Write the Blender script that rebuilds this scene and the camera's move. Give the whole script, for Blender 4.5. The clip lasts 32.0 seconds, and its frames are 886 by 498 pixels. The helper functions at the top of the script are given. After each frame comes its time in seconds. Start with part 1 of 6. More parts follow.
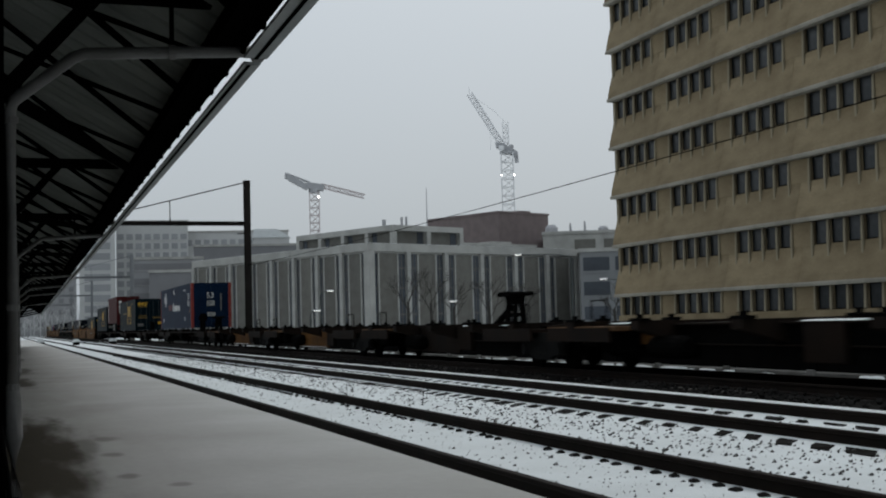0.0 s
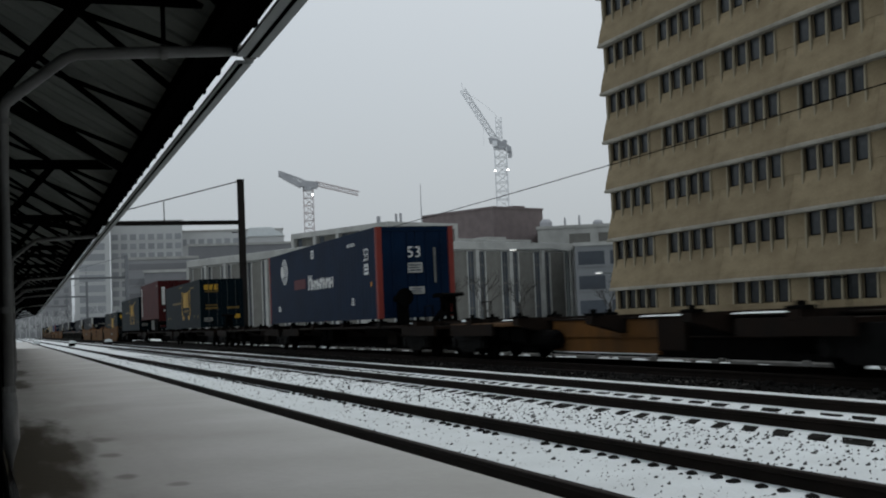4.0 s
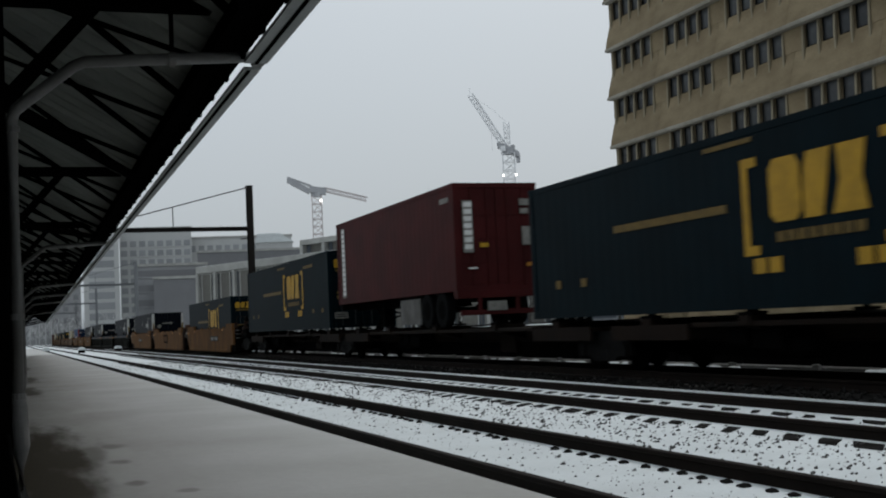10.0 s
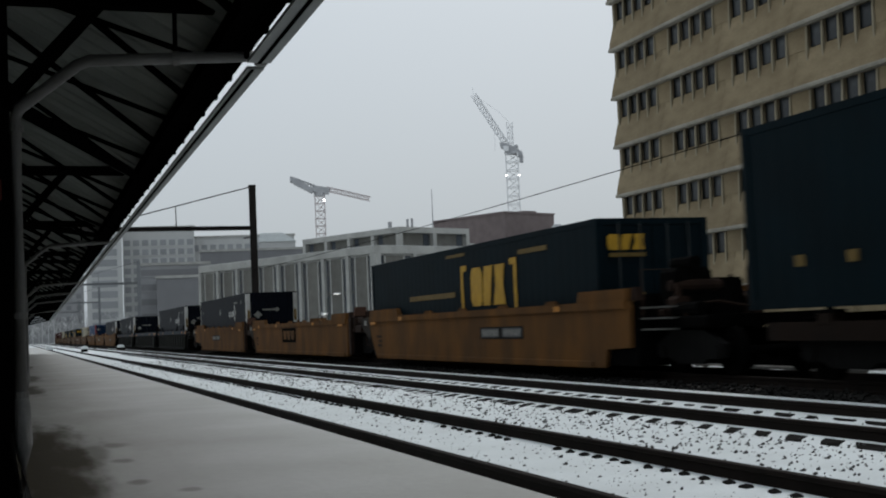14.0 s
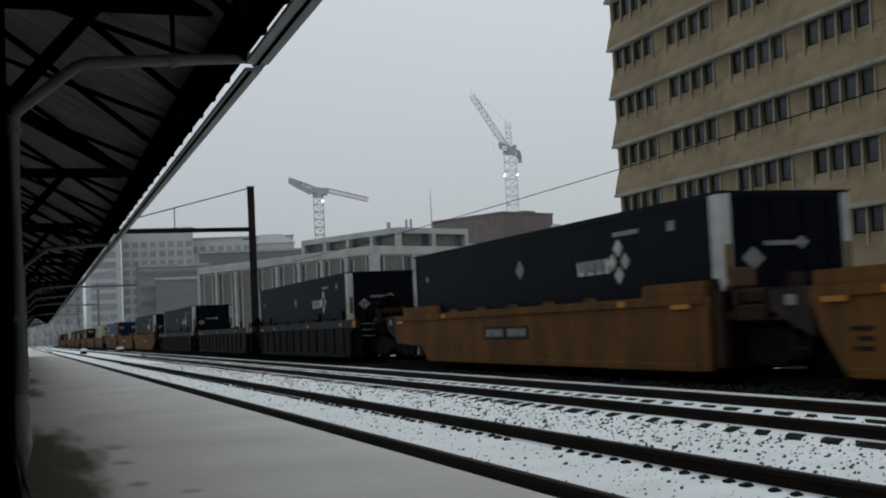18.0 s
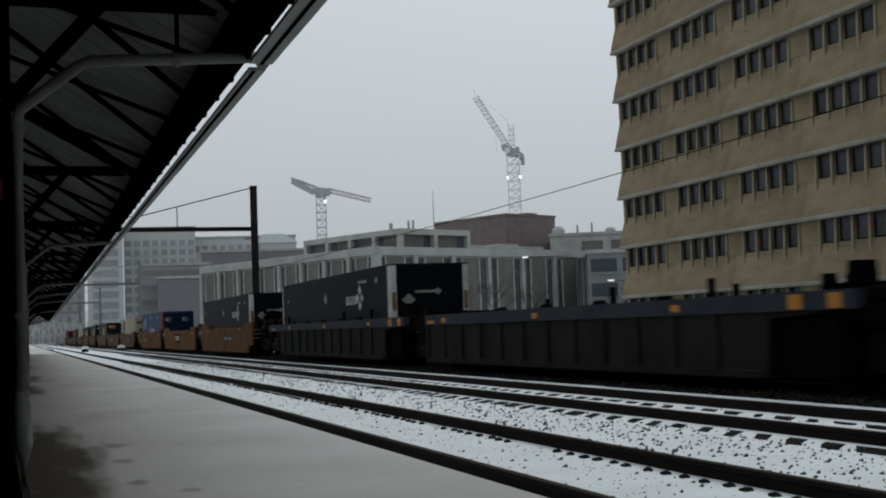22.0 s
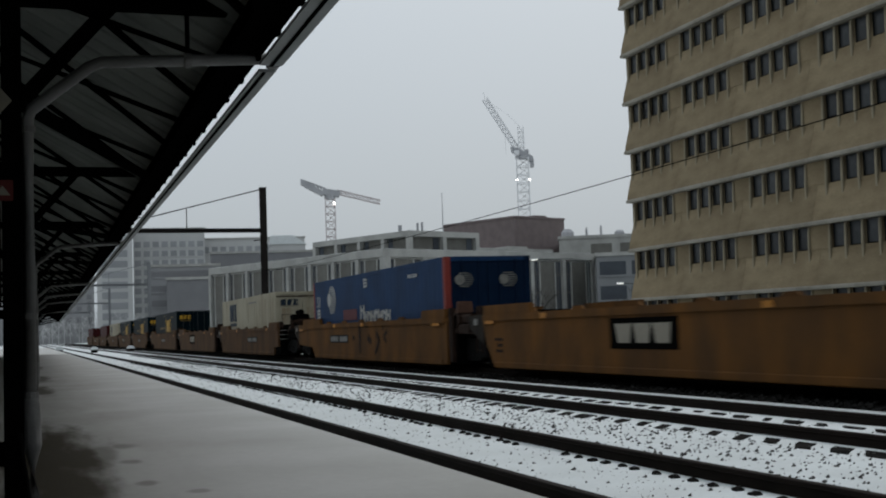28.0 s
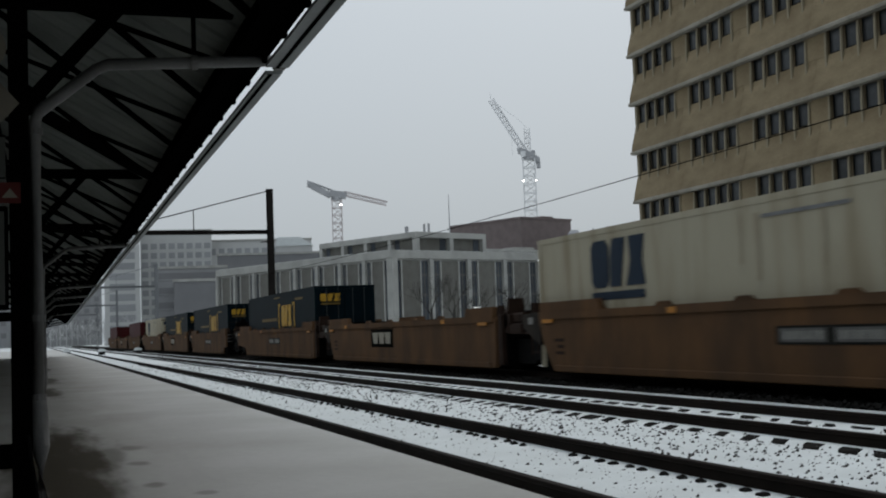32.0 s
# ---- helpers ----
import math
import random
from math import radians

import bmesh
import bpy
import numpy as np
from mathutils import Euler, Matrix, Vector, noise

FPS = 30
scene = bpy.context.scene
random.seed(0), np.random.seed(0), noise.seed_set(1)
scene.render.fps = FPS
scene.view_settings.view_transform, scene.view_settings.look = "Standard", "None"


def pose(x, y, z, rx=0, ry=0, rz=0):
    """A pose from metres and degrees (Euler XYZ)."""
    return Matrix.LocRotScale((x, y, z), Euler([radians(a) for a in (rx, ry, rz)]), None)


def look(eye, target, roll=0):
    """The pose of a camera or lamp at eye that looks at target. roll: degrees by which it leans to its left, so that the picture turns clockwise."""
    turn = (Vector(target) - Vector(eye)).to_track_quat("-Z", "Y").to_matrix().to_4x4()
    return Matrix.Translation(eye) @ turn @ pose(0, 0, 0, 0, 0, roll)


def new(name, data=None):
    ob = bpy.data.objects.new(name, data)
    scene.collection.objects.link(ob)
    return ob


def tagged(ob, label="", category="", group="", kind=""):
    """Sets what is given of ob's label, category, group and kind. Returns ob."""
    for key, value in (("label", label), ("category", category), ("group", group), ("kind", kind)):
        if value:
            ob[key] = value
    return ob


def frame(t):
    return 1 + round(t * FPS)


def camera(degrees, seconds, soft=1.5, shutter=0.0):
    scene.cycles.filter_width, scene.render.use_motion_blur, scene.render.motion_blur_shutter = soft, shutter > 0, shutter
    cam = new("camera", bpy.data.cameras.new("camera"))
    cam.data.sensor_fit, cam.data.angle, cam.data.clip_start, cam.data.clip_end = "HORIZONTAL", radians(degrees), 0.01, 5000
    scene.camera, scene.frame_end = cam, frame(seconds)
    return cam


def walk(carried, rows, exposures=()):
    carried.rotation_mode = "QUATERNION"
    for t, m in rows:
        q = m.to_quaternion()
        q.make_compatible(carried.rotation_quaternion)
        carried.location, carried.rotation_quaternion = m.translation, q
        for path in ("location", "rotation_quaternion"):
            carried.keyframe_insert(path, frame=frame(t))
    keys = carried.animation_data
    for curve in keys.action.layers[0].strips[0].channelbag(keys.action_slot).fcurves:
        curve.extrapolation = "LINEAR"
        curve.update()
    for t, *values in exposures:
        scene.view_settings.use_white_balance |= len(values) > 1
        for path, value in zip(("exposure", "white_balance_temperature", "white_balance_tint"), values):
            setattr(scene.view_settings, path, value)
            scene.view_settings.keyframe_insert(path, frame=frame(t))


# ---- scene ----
EYE = Vector((0.0, 0.0, 1.112))
SECONDS = 32.0
cam = camera(41.0, SECONDS, soft=2.0, shutter=0.5)


def heading(yaw, pitch, roll):
    """A pose at the eye; yaw to the right of the track's line, pitch up, roll to the left, in degrees."""
    a, b = radians(yaw), radians(pitch)
    return look(EYE, EYE + Vector((math.sin(a) * math.cos(b), math.cos(a) * math.cos(b), math.sin(b))), roll)


# seconds, yaw, pitch, roll: the camera stands and sways a little
SWAY = (
    (0, 20.157, 3.507, -1.587), (0.5, 20.069, 3.107, -2.223), (1, 19.889, 2.984, -2.235),
    (1.5, 20.125, 3.038, -1.970), (2, 20.179, 3.077, -2.365), (2.5, 20.147, 3.129, -2.261),
    (3, 20.244, 3.238, -2.248), (3.5, 20.364, 3.278, -2.344), (5.5, 20.377, 3.355, -2.498),
    (6, 20.293, 3.287, -2.756), (6.5, 20.251, 3.360, -2.696), (7, 20.183, 3.369, -2.644),
    (7.5, 20.232, 3.402, -2.820), (8, 20.196, 3.446, -2.808), (8.5, 20.025, 3.447, -2.468),
    (9, 19.987, 3.458, -2.621), (9.5, 19.999, 3.532, -2.674), (10, 19.995, 3.581, -2.623),
    (10.5, 19.978, 3.570, -2.479), (11, 19.908, 3.586, -2.604), (11.5, 19.908, 3.553, -2.770),
    (12, 19.908, 3.586, -2.604), (12.5, 19.920, 3.627, -2.471), (13, 19.897, 3.580, -2.641),
    (13.5, 19.952, 3.541, -2.621), (14, 19.857, 3.580, -2.467), (14.5, 19.865, 3.540, -2.770),
    (16.5, 19.858, 3.597, -2.812), (17, 19.789, 3.589, -2.873), (17.5, 19.877, 3.597, -2.762),
    (18, 19.912, 3.596, -2.763), (18.5, 19.851, 3.558, -2.791), (19, 19.850, 3.542, -2.898),
    (19.5, 19.905, 3.557, -2.745), (20, 19.845, 3.541, -2.771), (20.5, 19.846, 3.595, -2.459),
    (21, 19.876, 3.628, -2.330), (21.5, 19.893, 3.667, -2.207), (22, 19.816, 3.667, -2.216),
    (22.5, 19.835, 3.658, -2.226), (23, 19.819, 3.707, -2.043), (23.5, 19.822, 3.734, -1.675),
    (24, 19.804, 3.696, -1.979), (24.5, 19.783, 3.712, -2.055), (25, 19.719, 3.719, -2.195),
    (25.5, 19.786, 3.785, -2.063), (27.5, 19.458, 3.791, -1.828), (28, 19.387, 3.789, -1.952),
    (28.5, 19.333, 3.755, -2.136), (29, 19.343, 3.793, -1.985), (29.5, 19.342, 3.748, -2.126),
    (30, 19.370, 3.768, -2.098), (30.5, 19.370, 3.768, -2.098), (31, 19.334, 3.795, -2.145),
    (31.5, 19.110, 3.805, -2.092), (32, 19.064, 3.855, -2.096),
)
walk(cam, [(t, heading(y, p, r)) for t, y, p, r in SWAY], exposures=[(0.0, 0.0), (9.5, 0.0), (11.0, 0.07), (14.3, 0.09), (17.0, 0.0), (32.0, 0.0)])

# ---- light ----
world = bpy.data.worlds.new("overcast_sky")
scene.world = world
world.use_nodes = True
wn = world.node_tree
wn.nodes.clear()
w_out, w_bg, w_mix = wn.nodes.new("ShaderNodeOutputWorld"), wn.nodes.new("ShaderNodeBackground"), wn.nodes.new("ShaderNodeMix")
w_sky, w_geo, w_sep, w_ramp = (wn.nodes.new("ShaderNodeTexSky"), wn.nodes.new("ShaderNodeTexCoord"), wn.nodes.new("ShaderNodeSeparateXYZ"),
                               wn.nodes.new("ShaderNodeValToRGB"))
SUN_UP, SUN_TURN = 48.0, 35.0
w_sky.sky_type, w_sky.sun_disc = "NISHITA", False
w_sky.sun_elevation, w_sky.sun_rotation = radians(SUN_UP), radians(SUN_TURN)
w_sky.dust_density = 6.0
for place, shade in ((0.0, (2.82, 3.15, 3.42)), (0.28, (4.25, 4.75, 5.15)), (1.0, (6.1, 6.8, 7.4))):
    stop = w_ramp.color_ramp.elements[0] if place == 0.0 else w_ramp.color_ramp.elements[1] if place == 1.0 else w_ramp.color_ramp.elements.new(place)
    stop.position, stop.color = place, (*shade, 1)
w_mix.data_type = "RGBA"
w_mix.inputs[0].default_value = 0.93
wn.links.new(w_geo.outputs["Generated"], w_sep.inputs[0])
wn.links.new(w_sep.outputs["Z"], w_ramp.inputs[0])
wn.links.new(w_sky.outputs[0], w_mix.inputs[6])
wn.links.new(w_ramp.outputs[0], w_mix.inputs[7])
wn.links.new(w_mix.outputs[2], w_bg.inputs[0])
w_bg.inputs[1].default_value = 0.142
wn.links.new(w_bg.outputs[0], w_out.inputs[0])
sun_lamp = bpy.data.lights.new("sun", "SUN")
sun_lamp.energy, sun_lamp.angle, sun_lamp.color = 0.5, radians(25), (1.0, 0.97, 0.93)
sun = new("sun", sun_lamp)
sun.matrix_world = look((0, 0, 60), Vector((0, 0, 60)) - Vector((math.sin(radians(SUN_TURN)) * math.cos(radians(SUN_UP)),
                        math.cos(radians(SUN_TURN)) * math.cos(radians(SUN_UP)), math.sin(radians(SUN_UP)))))


# ---- materials ----
def material(name, base, rough=0.7, metal=0.0, vary=0.15, scale=3.0, fine=40.0, bump=0.15, second=None, patch=0.5, spread=0.12, stretch=(1, 1, 1), per_object=0.0, spec=0.3):
    """A surface with variation at two scales: broad patches (towards a second colour) and fine grain, and a fine relief."""
    m = bpy.data.materials.new(name)
    m.use_nodes = True
    nt = m.node_tree
    n, link = nt.nodes, nt.links.new
    bsdf = n["Principled BSDF"]
    bsdf.inputs["Roughness"].default_value, bsdf.inputs["Metallic"].default_value = rough, metal
    bsdf.inputs["Specular IOR Level"].default_value = spec
    co, mp = n.new("ShaderNodeTexCoord"), n.new("ShaderNodeMapping")
    mp.inputs["Scale"].default_value = stretch
    link(co.outputs["Object"], mp.inputs[0])
    broad, grain = n.new("ShaderNodeTexNoise"), n.new("ShaderNodeTexNoise")
    broad.inputs["Scale"].default_value, broad.inputs["Detail"].default_value = scale, 5.0
    grain.inputs["Scale"].default_value, grain.inputs["Detail"].default_value = fine, 4.0
    link(mp.outputs[0], broad.inputs[0])
    link(mp.outputs[0], grain.inputs[0])
    ramp = n.new("ShaderNodeMapRange")
    ramp.inputs[1].default_value, ramp.inputs[2].default_value = patch - spread, patch + spread
    link(broad.outputs[0], ramp.inputs[0])
    mix = n.new("ShaderNodeMix")
    mix.data_type = "RGBA"
    other = second or tuple(c * (1 - vary) for c in base)
    mix.inputs[6].default_value, mix.inputs[7].default_value = (*base, 1), (*other, 1)
    link(ramp.outputs[0], mix.inputs[0])
    hsv, amount = n.new("ShaderNodeHueSaturation"), n.new("ShaderNodeMapRange")
    amount.inputs[3].default_value, amount.inputs[4].default_value = 1 - vary, 1 + vary
    link(grain.outputs[0], amount.inputs[0])
    link(mix.outputs[2], hsv.inputs["Color"])
    value = amount.outputs[0]
    if per_object:
        info, span, times = n.new("ShaderNodeObjectInfo"), n.new("ShaderNodeMapRange"), n.new("ShaderNodeMath")
        span.inputs[3].default_value, span.inputs[4].default_value = 1 - per_object, 1 + per_object
        times.operation = "MULTIPLY"
        link(info.outputs["Random"], span.inputs[0])
        link(span.outputs[0], times.inputs[0])
        link(value, times.inputs[1])
        value = times.outputs[0]
    link(value, hsv.inputs["Value"])
    link(hsv.outputs[0], bsdf.inputs["Base Color"])
    if bump:
        b = n.new("ShaderNodeBump")
        b.inputs["Strength"].default_value, b.inputs["Distance"].default_value = bump, 0.02
        link(grain.outputs[0], b.inputs["Height"])
        link(b.outputs[0], bsdf.inputs["Normal"])
    return m


def glow(name, colour, strength):
    m = bpy.data.materials.new(name)
    m.use_nodes = True
    b = m.node_tree.nodes["Principled BSDF"]
    b.inputs["Base Color"].default_value = (*colour, 1)
    b.inputs["Emission Color"].default_value, b.inputs["Emission Strength"].default_value = (*colour, 1), strength
    return m


def stained(m, colour, spots, ragged=0.9, soft=0.5):
    """Mixes a colour into a ground surface, as bare, wet patches or as shade: soft ragged ellipses (x, y, half width,
    half length, strength).
    """
    nt = m.node_tree
    n, link = nt.nodes, nt.links.new
    co, rough = n.new("ShaderNodeTexCoord"), n.new("ShaderNodeTexNoise")
    stretch = n.new("ShaderNodeMapping")
    stretch.inputs["Scale"].default_value = (2.6, 0.5, 1.0)
    rough.inputs["Scale"].default_value, rough.inputs["Detail"].default_value = 1.6, 6.0
    link(co.outputs["Object"], stretch.inputs[0])
    link(stretch.outputs[0], rough.inputs[0])
    total = None
    for x, y, rx, ry, strength in spots:
        move, squash, reach, wave, cover = (n.new("ShaderNodeVectorMath"), n.new("ShaderNodeVectorMath"), n.new("ShaderNodeVectorMath"), n.new("ShaderNodeMath"),
                                            n.new("ShaderNodeMapRange"))
        move.operation, squash.operation, reach.operation, wave.operation = "SUBTRACT", "MULTIPLY", "LENGTH", "MULTIPLY_ADD"
        move.inputs[1].default_value, squash.inputs[1].default_value = (x, y, 0.2), (1 / rx, 1 / ry, 0)
        link(co.outputs["Object"], move.inputs[0])
        link(move.outputs[0], squash.inputs[0])
        link(squash.outputs[0], reach.inputs[0])
        wave.inputs[1].default_value = ragged * 2
        link(rough.outputs[0], wave.inputs[0])
        link(reach.outputs["Value"], wave.inputs[2])
        cover.interpolation_type = "SMOOTHSTEP"
        cover.inputs[1].default_value, cover.inputs[2].default_value = ragged + 1 + soft, ragged + 1 - soft
        cover.inputs[3].default_value, cover.inputs[4].default_value = 0.0, strength
        link(wave.outputs[0], cover.inputs[0])
        if total is None:
            total = cover.outputs[0]
        else:
            most = n.new("ShaderNodeMath")
            most.operation = "MAXIMUM"
            link(total, most.inputs[0])
            link(cover.outputs[0], most.inputs[1])
            total = most.outputs[0]
    mix = n.new("ShaderNodeMix")
    mix.data_type = "RGBA"
    mix.inputs[7].default_value = (*colour, 1)
    link(total, mix.inputs[0])
    target = n["Principled BSDF"].inputs["Base Color"]
    link(target.links[0].from_socket, mix.inputs[6])
    link(mix.outputs[2], target)
    return m


SNOW = material("fresh_snow", (0.60, 0.625, 0.622), 0.85, vary=0.09, scale=1.6, fine=26, bump=0.6, second=(0.53, 0.55, 0.545), spread=0.2)
SLUSH = material("thin_trodden_snow_canopy_shade", (0.43, 0.425, 0.41), 0.75, vary=0.06, scale=0.55, fine=14, bump=0.2, second=(0.335, 0.327, 0.305), spread=0.2, spec=0.08)
# broad strip under the canopy: the roof's shade darkens the snow colour
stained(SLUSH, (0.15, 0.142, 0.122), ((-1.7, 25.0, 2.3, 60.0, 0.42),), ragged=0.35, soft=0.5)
stained(SLUSH, (0.034, 0.027, 0.0145), ((0.10, 9.2, 0.40, 4.0, 0.98), (0.75, 10.46, 0.10, 0.22, 0.45), (0.70, 9.12, 0.09, 0.16, 0.45), (0.45, 7.64, 0.07, 0.12, 0.5), (0.70, 7.73, 0.07, 0.12, 0.45), (0.95, 7.17, 0.07, 0.10, 0.4),
                                         (0.22, 23.0, 0.18, 2.0, 0.8), (0.28, 30.5, 0.18, 2.2, 0.7), (0.26, 43.0, 0.18, 2.4, 0.7), (0.55, 9.9, 0.13, 0.8, 0.55)), ragged=1.0, soft=0.5)
CONCRETE_EDGE = material("platform_concrete", (0.24, 0.235, 0.22), 0.8, vary=0.2, scale=2, fine=30)
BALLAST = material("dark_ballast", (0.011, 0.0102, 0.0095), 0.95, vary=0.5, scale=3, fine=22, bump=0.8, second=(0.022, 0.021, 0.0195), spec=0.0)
STONE = material("ballast_stone", (0.06, 0.057, 0.054), 0.9, vary=0.3, scale=8, fine=40)
RAIL = material("rusty_rail_steel", (0.011, 0.0085, 0.007), 0.7, 0.0, vary=0.25, scale=2, fine=60, bump=0.1, second=(0.015, 0.011, 0.009), spec=0.04)
TIE = material("creosoted_timber", (0.05, 0.042, 0.036), 0.9, vary=0.3, scale=3, fine=40, stretch=(1, 6, 1), per_object=0.3)
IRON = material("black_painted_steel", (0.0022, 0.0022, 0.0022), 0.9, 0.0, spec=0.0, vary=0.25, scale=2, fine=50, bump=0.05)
DECK = material("galvanised_roof_deck", (0.25, 0.27, 0.252), 0.85, 0.0, spec=0.05, vary=0.12, scale=1.2, fine=30, second=(0.19, 0.205, 0.192))
GUTTER = material("grey_painted_gutter", (0.27, 0.285, 0.28), 0.5, 0.0, vary=0.12, scale=2, fine=40, second=(0.20, 0.21, 0.207), spec=0.2)
PIPE = material("grey_painted_pipe", (0.15, 0.147, 0.14), 0.5, 0.0, vary=0.14, scale=2, fine=40, second=(0.10, 0.097, 0.092))
TAN = material("tan_exposed_aggregate_concrete", (0.218, 0.169, 0.101), 0.9, vary=0.20, scale=0.55, fine=7, bump=0.3, second=(0.142, 0.106, 0.060), spread=0.16, stretch=(1, 0.8, 1.5), per_object=0.07)
LIP = material("pale_concrete_drip_edge", (0.275, 0.255, 0.212), 0.9, vary=0.12, scale=1, fine=12, second=(0.20, 0.183, 0.148))
FIN = material("tan_concrete_fin", (0.22, 0.185, 0.125), 0.9, vary=0.08, scale=1, fine=12)
PANE = material("dark_window_glass", (0.030, 0.032, 0.033), 0.2, vary=0.3, scale=0.6, fine=3, bump=0, second=(0.045, 0.048, 0.05), per_object=0.45, spec=0.2)
PALE = material("pale_concrete", (0.335, 0.33, 0.308), 0.9, vary=0.12, scale=0.4, fine=5, second=(0.265, 0.262, 0.244))
GREYWALL = material("grey_concrete_panel", (0.128, 0.123, 0.11), 0.9, vary=0.12, scale=0.7, fine=7, second=(0.105, 0.10, 0.088), per_object=0.1)
SLOT = material("dark_slot_window", (0.060, 0.067, 0.077), 0.5, vary=0.15, scale=0.5, fine=4, bump=0, per_object=0.2, spec=0.1)
# brick greyed: the haze before it is part of this colour
BRICK = material("haze_greyed_red_brown_brick", (0.165, 0.132, 0.128), 0.9, vary=0.1, scale=0.6, fine=8, second=(0.14, 0.112, 0.108))
# far walls and panes: haze is put into these colours by lightening them
FARWALL = material("far_hazed_concrete", (0.43, 0.428, 0.418), 0.9, vary=0.05, scale=0.3, fine=3)
FARMID = material("far_hazed_mid_grey_wall", (0.235, 0.235, 0.238), 0.9, vary=0.07, scale=0.3, fine=3)
FARDARK = material("far_hazed_grey_wall", (0.165, 0.164, 0.168), 0.9, vary=0.07, scale=0.3, fine=3)
FARPANE = material("far_hazed_window_glass", (0.265, 0.27, 0.275), 0.5, vary=0.05, scale=0.3, fine=3, bump=0, per_object=0.1, spec=0.1)
# crane steel whitened to carry the haze in its colour
CRANE = material("haze_whitened_crane_steel", (0.68, 0.675, 0.68), 0.6, vary=0.06, scale=0.5, fine=5)
CRANE_DARK = material("grey_crane_machinery", (0.35, 0.35, 0.36), 0.6, vary=0.08, scale=0.5, fine=5)
BARK = material("bare_grey_bark", (0.055, 0.052, 0.048), 0.9, vary=0.2, scale=3, fine=30, spec=0.0)
LIGHT = glow("lit_lamp_lens", (1.0, 0.98, 0.92), 6.0)
BROWN = material("weathered_brown_car_paint", (0.112, 0.050, 0.0135), 0.8, vary=0.16, scale=1.1, fine=18, bump=0.12, second=(0.062, 0.032, 0.0135), spread=0.18, stretch=(1, 1.3, 0.55), spec=0.06)
BROWN_OLD = material("faded_red_brown_car_paint", (0.092, 0.0485, 0.0225), 0.8, vary=0.18, scale=1.0, fine=18, bump=0.12, second=(0.052, 0.031, 0.018), spread=0.18, stretch=(1, 1.3, 0.55), spec=0.06)
GREYCAR = material("dark_grey_car_steel", (0.0085, 0.0082, 0.007), 0.8, vary=0.25, scale=1.2, fine=20, second=(0.0135, 0.0128, 0.0105), spec=0.05, stretch=(1, 1.3, 0.6))
BLUECAR = material("slate_blue_car_paint", (0.016, 0.021, 0.030), 0.75, vary=0.2, scale=1.0, fine=20, second=(0.024, 0.027, 0.030), spec=0.08)
GUIDE = material("dull_red_brown_steel", (0.085, 0.046, 0.032), 0.8, vary=0.25, scale=4, fine=20, spec=0.06)
ENDPLATE = material("grimy_brown_end_plate", (0.026, 0.021, 0.0165), 0.8, vary=0.3, scale=3, fine=20, second=(0.016, 0.0135, 0.0115), spec=0.06)
STEPSTEEL = material("worn_step_steel", (0.06, 0.056, 0.05), 0.7, vary=0.3, scale=5, fine=20)
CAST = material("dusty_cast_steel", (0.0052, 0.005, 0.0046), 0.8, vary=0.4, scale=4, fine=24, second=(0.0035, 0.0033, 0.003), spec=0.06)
# black of oily running gear, also used where colour stands in for shade
GRIME_SHADE = material("oily_gear_and_shade_black", (0.0032, 0.0031, 0.0029), 0.9, 0.0, spec=0.01, vary=0.35, scale=3, fine=30)
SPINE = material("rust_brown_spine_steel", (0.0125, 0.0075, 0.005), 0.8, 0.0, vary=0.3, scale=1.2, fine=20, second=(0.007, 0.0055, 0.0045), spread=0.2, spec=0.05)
BLUE = material("blue_container_paint", (0.0026, 0.0115, 0.031), 0.6, vary=0.12, scale=0.8, fine=14, bump=0.06, second=(0.0022, 0.0085, 0.023), spec=0.05)
BLUE_PALE = material("faded_blue_container_paint", (0.0085, 0.031, 0.082), 0.6, vary=0.12, scale=0.8, fine=14, bump=0.06, second=(0.007, 0.024, 0.062), spec=0.07)
TEAL = material("dark_blue_green_container_paint", (0.0015, 0.0066, 0.0092), 0.6, vary=0.14, scale=0.8, fine=14, bump=0.06, second=(0.0012, 0.005, 0.0068), spec=0.04)
NAVY = material("near_black_navy_container_paint", (0.0017, 0.0029, 0.0058), 0.6, vary=0.15, scale=0.8, fine=14, bump=0.06, spec=0.05)
MAROON = material("maroon_container_paint", (0.048, 0.0088, 0.0086), 0.6, vary=0.12, scale=0.8, fine=14, bump=0.06, second=(0.034, 0.0072, 0.007), spec=0.05)
CREAM = material("stained_cream_container_paint", (0.285, 0.258, 0.19), 0.65, vary=0.10, scale=0.9, fine=12, bump=0.06, second=(0.19, 0.155, 0.10), patch=0.6, spread=0.12, stretch=(1, 2.2, 0.25), spec=0.1)
WHITE = material("scuffed_white_paint", (0.62, 0.62, 0.60), 0.6, vary=0.08, scale=2, fine=20, second=(0.50, 0.49, 0.46))
YELLOW = material("yellow_marking_paint", (0.37, 0.205, 0.008), 0.6, vary=0.2, scale=5, fine=24)
ORANGE = material("orange_marking_paint", (0.34, 0.135, 0.012), 0.6, vary=0.15, scale=3, fine=20)
RED = material("red_marking_paint", (0.17, 0.020, 0.012), 0.6, vary=0.15, scale=2, fine=20)
NAVYMARK = material("navy_marking_paint", (0.010, 0.019, 0.032), 0.6, vary=0.15, scale=2, fine=20, spec=0.1)
RUBBER = material("black_rubber", (0.0042, 0.0042, 0.0042), 0.9, vary=0.2, scale=6, fine=30, spec=0.03)
SIGNPALE = material("pale_sign_paint", (0.22, 0.198, 0.156), 0.7, vary=0.1, scale=6, fine=40)
SIGNRED = material("red_sign_paint", (0.09, 0.012, 0.009), 0.7, vary=0.1, scale=6, fine=40)
